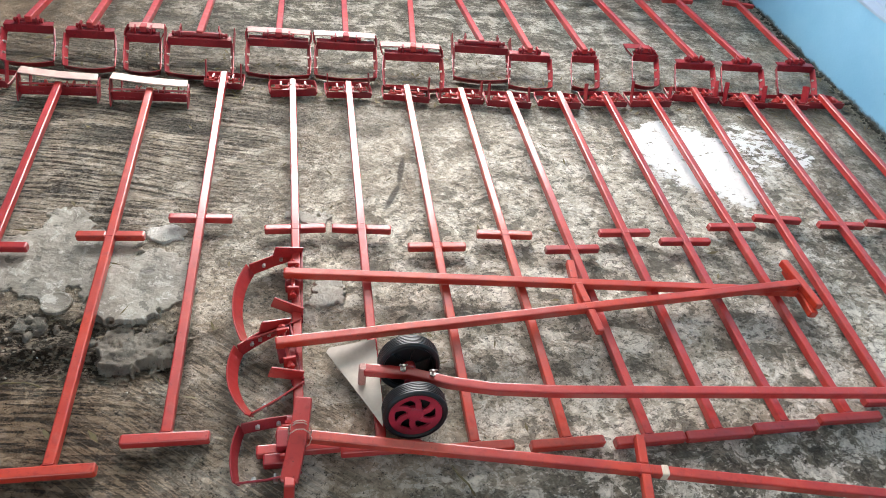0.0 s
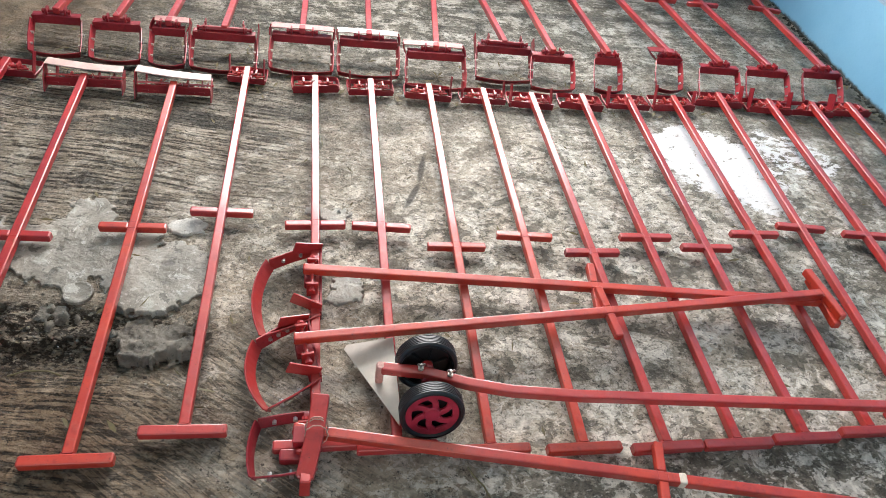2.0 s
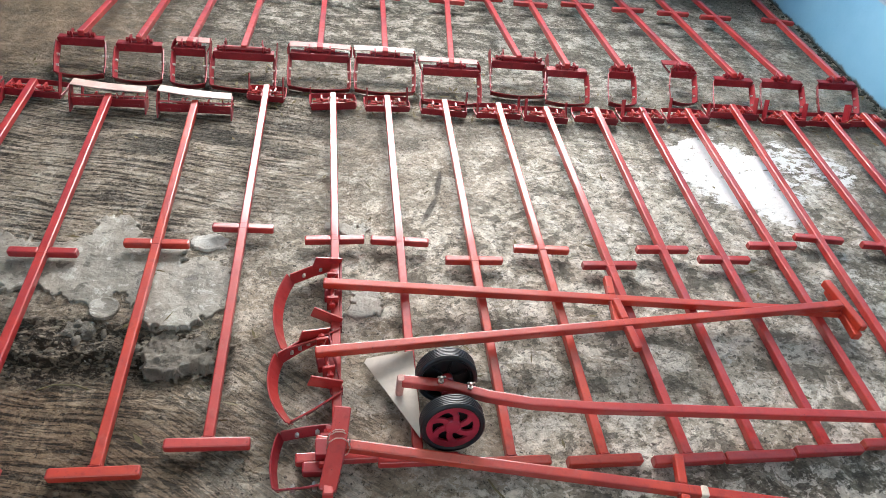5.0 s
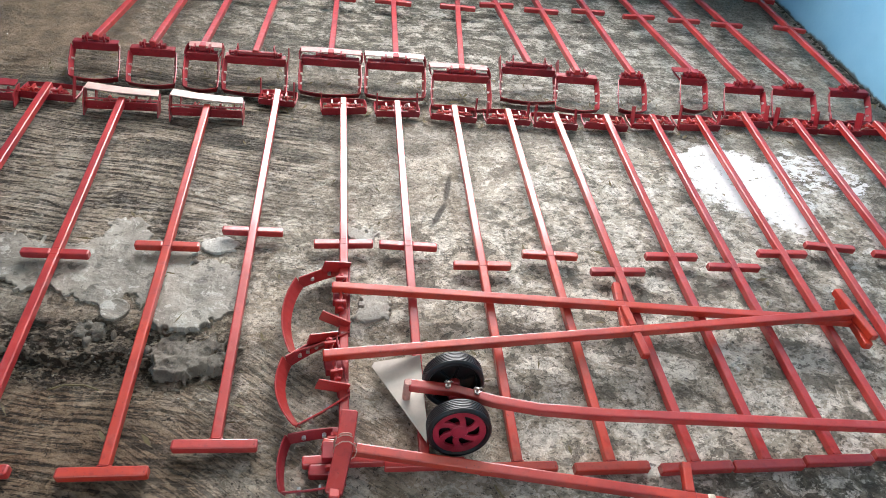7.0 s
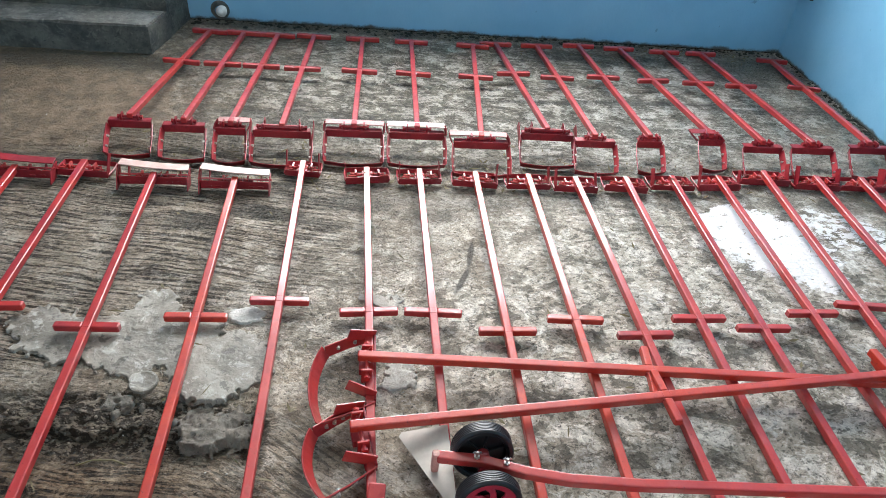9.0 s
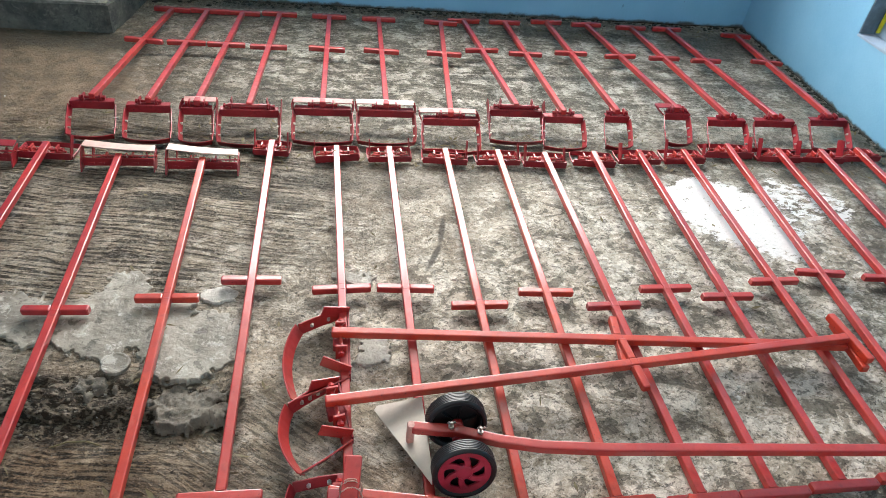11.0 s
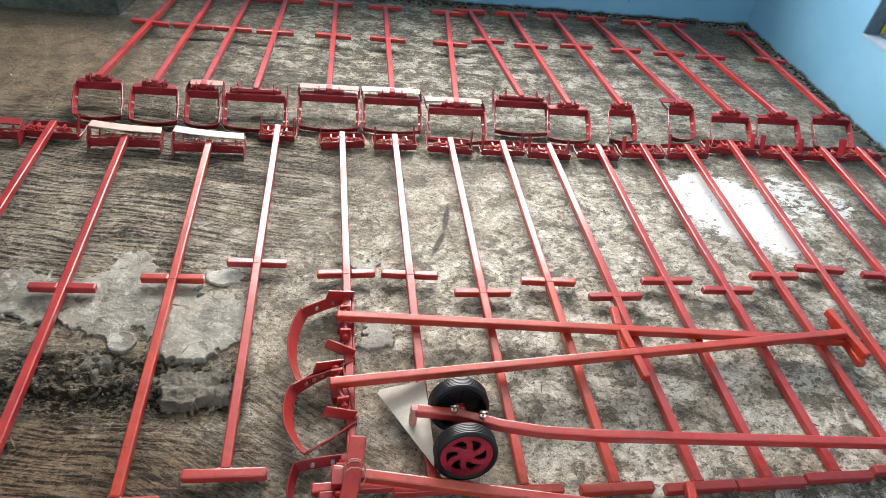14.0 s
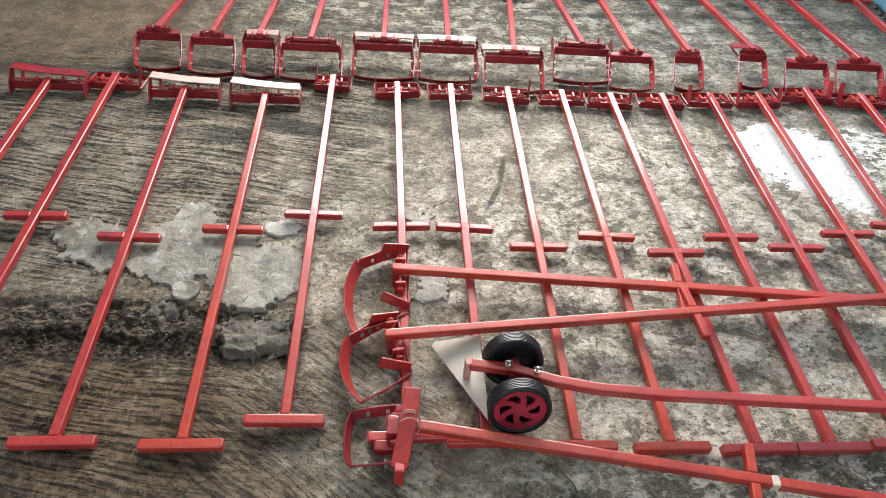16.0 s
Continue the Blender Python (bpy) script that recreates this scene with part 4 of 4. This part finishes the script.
skim("cement_patch", ((-0.91, 0.545, 0.21, 0.165), (-0.92, 0.69, 0.08, 0.09), (-0.69, 0.435, 0.165, 0.135), (-0.79, 0.49, 0.12, 0.12), (-1.14, 0.555, 0.19, 0.10), (-1.27, 0.61, 0.12, 0.08)), 1, SMOOTH,
     "thin grey skim of smoother cement on the floor", 0.003)
skim("cement_slab", ((-0.665, 0.255, 0.13, 0.095), (-0.58, 0.21, 0.05, 0.07)), 23, LEDGE, "broken slab of rough cement at the sunken strip", 0.004, 0.9, 0.017, 0.014, 0.004, 0.016)
skim("cement_slab", ((-0.92, 0.305, 0.10, 0.055),), 31, LEDGE, "broken slab of rough cement at the sunken strip", 0.004, 1.0, 0.015, 0.012, 0.004, 0.018)
skim("cement_patch", ((-0.625, 0.668, 0.066, 0.032),), 3, WHITESKIM, "small whitish skim of cement on the floor", 0.003, 0.7)
skim("cement_patch", ((-0.225, 0.765, 0.062, 0.034),), 4, PALESKIM, "small pale skim of cement on the floor", 0.0025, 0.8)
skim("cement_patch", ((-0.105, 0.395, 0.070, 0.055),), 6, PALESKIM, "small pale skim of cement on the floor", 0.0025, 0.9)
knob = turned(B(), [(0.0005, 0.0030), (0.020, 0.0034), (0.030, 0.0048), (0.036, 0.0062), (0.041, 0.0050), (0.045, -0.030)], Matrix.Translation((-0.894, 0.374, 0)))
tagged(part("floor_boss", knob, SMOOTH), "round worn cement disc set in the floor", "floor disc", kind="structure")

# ---- pipe stub, window and fittings ----
pipe = thing("pipe_stub", Matrix.Translation((-1.205, YF, 0.075)), "white plastic pipe stub out of the blue wall", "pipe")
part("pipe", rod(B(), (0, 0.02, 0), (0, -0.055, 0), 0.024, 20), WHITEPIPE, pipe)
cap_m = Matrix.Translation((0, -0.055, 0)) @ Matrix.Rotation(radians(100), 4, "X")
part("cap", turned(B(), [(0.030, -0.02), (0.034, 0.0), (0.032, 0.014), (0.022, 0.028), (0.0005, 0.034)], cap_m, 24), WHITEPIPE, pipe, smooth=True)
part("cement_collar", turned(B(), [(0.060, 0.0), (0.050, 0.012), (0.030, 0.02)], Matrix.Translation((-0.02, 0, -0.01)) @ Matrix.Rotation(radians(90), 4, "X"), 20), STEP, pipe)

win = thing("window_1", Matrix.Translation((XR, 0, 0)), "low window recess closed by pale blue boards with yellow trim", "window")
win["kind"] = "structure"
y0, y1, z0, z1 = SW
part("shutter", box(B(), (0.100, y0 - 0.01, z0 - 0.01), (0.130, y1 + 0.01, z1 + 0.01)), PALE, win, "pale blue-grey shutter board")
part("yellow_trim", bar(B(), [(0.092, y1 - 0.030, z0 + 0.03), (0.092, y1 - 0.030, z1 - 0.004)], 0.014, 0.022, (1, 0, 0)), YELLOW, win)
part("sill", box(B(), (-0.006, y0 + 0.004, z0), (0.099, y1 - 0.004, z0 + 0.014), 0.003), PALE, win)
# shadow on the far jamb, put in as a slate grey sheet
part("jamb_shade_face", box(B(), (0.003, y1 - 0.010, z0 + 0.016), (0.098, y1 - 0.001, z1 - 0.002)), JAMB_SHADE, win, "far jamb face coloured slate grey for its shadow")
far = thing("window_2", Matrix.Translation((0, YF + 0.06, 0)), "wide window opening in the blue wall", "window")
far["kind"] = "structure"
for x in (FW[0] + 0.02, (FW[0] + FW[1]) / 2, FW[1] - 0.02):
    part("frame_bar", bar(B(), [(x, 0, FW[2]), (x, 0, FW[3])], 0.03, 0.03, (0, 1, 0)), YELLOW, far)
sock = thing("wall_box", Matrix.Translation((XR, 3.30, 0.47)), "black plastic box fixed low on the blue wall", "wall box")
part("body", box(B(), (-0.020, -0.055, -0.055), (0.002, 0.055, 0.075), 0.004), BLACK, sock)
part("cover", box(B(), (-0.024, -0.045, -0.045), (-0.019, 0.045, 0.062), 0.002), BLACK, sock)

# ---- moss, litter and crumbs ----
def scatter(name, label, category, mat, count, place, size, seed, flat=0.5):
    """Many small uneven lumps in one mesh."""
    rnd = random.Random(seed)
    verts, faces = [], []
    for k in range(count):
        x, y = place(rnd)
        r = size * (0.25 + 0.9 * rnd.random() ** 2)
        a0, n = rnd.uniform(0, 6.28), 6
        st = rnd.uniform(0.5, 1.0)
        o = len(verts)
        rim = []
        for j in range(n):
            a = a0 + j * 2 * math.pi / n
            q = r * rnd.uniform(0.7, 1.15)
            rim.append((x + q * math.cos(a), y + q * st * math.sin(a)))
        g = ground(x, y)
        verts += [(px, py, g - 0.006) for px, py in rim]
        verts += [(x + (px - x) * 0.7, y + (py - y) * 0.7, g + r * flat * rnd.uniform(0.5, 1)) for px, py in rim]
        verts.append((x, y, g + r * flat * rnd.uniform(0.9, 1.4)))
        for j in range(n):
            i = (j + 1) % n
            faces += [(o + j, o + i, o + n + i, o + n + j), (o + n + j, o + n + i, o + 2 * n)]
    me = bpy.data.meshes.new(name)
    me.from_pydata(verts, [], faces)
    me.materials.append(mat)
    return tagged(new(name, me), label, category, kind="stuff")


scatter("moss", "black crust of moss along the foot of the walls", "moss", MOSS, 900,
        lambda r: (r.uniform(-1.4, XR), YF - abs(r.gauss(0, 0.045))) if r.random() < 0.55 else (XR - abs(r.gauss(0, 0.020)), r.uniform(0.9, 2.2) + r.random() ** 2 * 1.2), 0.019, 3, 0.42)
scatter("moss", "black moss crumbs on the corner floor", "moss", MOSS, 420,
        lambda r: (r.gauss(1.3, 0.25), r.gauss(3.1, 0.06)) if r.random() < 0.4 else (r.gauss(2.35, 0.15), r.gauss(3.15, 0.12)), 0.0055, 4, 0.4)
scatter("crumbs", "pale cement crumbs scattered on the floor", "crumbs", CHALK, 260, lambda r: (r.uniform(-1.9, 2.4), r.uniform(-0.5, 3.0)), 0.0042, 5, 0.6)
scatter("crumbs", "dark grit scattered on the floor", "grit", STEP, 700, lambda r: (r.uniform(-1.9, 2.5), r.uniform(-0.6, 3.2)), 0.0034, 6, 0.5)
scatter("rubble", "crumbled brown cement along the broken ledge", "rubble", RUBBLE, 1300, lambda r: (-0.53 - 1.2 * r.random() ** 1.2, r.gauss(0.215, 0.062)), 0.0062, 21, 0.32)
scatter("rubble", "fine brown grit below the broken ledge", "rubble", RUBBLE, 1500, lambda r: (r.uniform(-1.7, -0.42), r.gauss(0.12, 0.10)), 0.0032, 22, 0.45)
scatter("lime_lump", "small lump of white lime on the floor", "lime", CHALK, 9, lambda r: (r.gauss(1.035, 0.012), r.gauss(0.185, 0.022)), 0.013, 8, 0.5)


def litter(name, label, count, place, seed):
    rnd = random.Random(seed)
    verts, faces = [], []
    for k in range(count):
        x, y = place(rnd)
        a, ln, wd = rnd.uniform(0, 6.28), rnd.uniform(0.008, 0.03), rnd.uniform(0.0015, 0.007)
        c, s_ = math.cos(a), math.sin(a)
        o = len(verts)
        for u, q, h in ((-1, 0, 0.002), (0, -1, 0.004), (1, 0, rnd.uniform(0.003, 0.012)), (0, 1, 0.006)):
            verts.append((x + c * u * ln - s_ * q * wd, y + s_ * u * ln + c * q * wd, h))
        faces += [(o, o + 1, o + 3), (o + 1, o + 2, o + 3)]
    me = bpy.data.meshes.new(name)
    me.from_pydata(verts, [], faces)
    me.materials.append(LEAF)
    return tagged(new(name, me), label, "litter", kind="stuff")


litter("leaf_litter", "dry leaf scraps and straw on the floor", 260, lambda r: (r.uniform(-1.6, 2.45), r.gauss(1.68, 0.10)), 11)
litter("leaf_litter", "dry leaf scraps and straw by the hoe grips", 90, lambda r: (r.uniform(-1.2, 2.2), r.uniform(-0.5, 1.4)), 12)
litter("leaf_litter", "dry leaf scraps and black crumbs by the blue wall", 240, lambda r: (r.uniform(0.2, 2.55), 3.32 - abs(r.gauss(0, 0.14))) if r.random() < 0.6 else (2.58 - abs(r.gauss(0, 0.06)), r.uniform(1.4, 3.2)), 13)
litter("leaf_litter", "dry leaf scraps below the hoe heads", 160, lambda r: (r.uniform(-1.5, 2.45), r.gauss(1.52, 0.03)), 14)
stalk = B()
pts = [(-0.99, 0.085, 0.004), (-0.95, 0.10, 0.006), (-0.90, 0.10, 0.005), (-0.86, 0.085, 0.004)]
for p, q in zip(pts, pts[1:]):
    rod(stalk, p, q, 0.0022, 6)
tagged(part("dry_stalk", stalk, LEAF), "thin dry stalk lying on the brown floor", "stalk")
twig = B()
pts = [(0.190, -0.205, 0.004), (0.205, -0.235, 0.006), (0.225, -0.258, 0.005), (0.238, -0.290, 0.004)]
for p, q in zip(pts, pts[1:]):
    rod(twig, p, q, 0.0024, 6)
tagged(part("dry_stalk", twig, LEAF), "short dark dry stalk on the cement floor", "stalk")
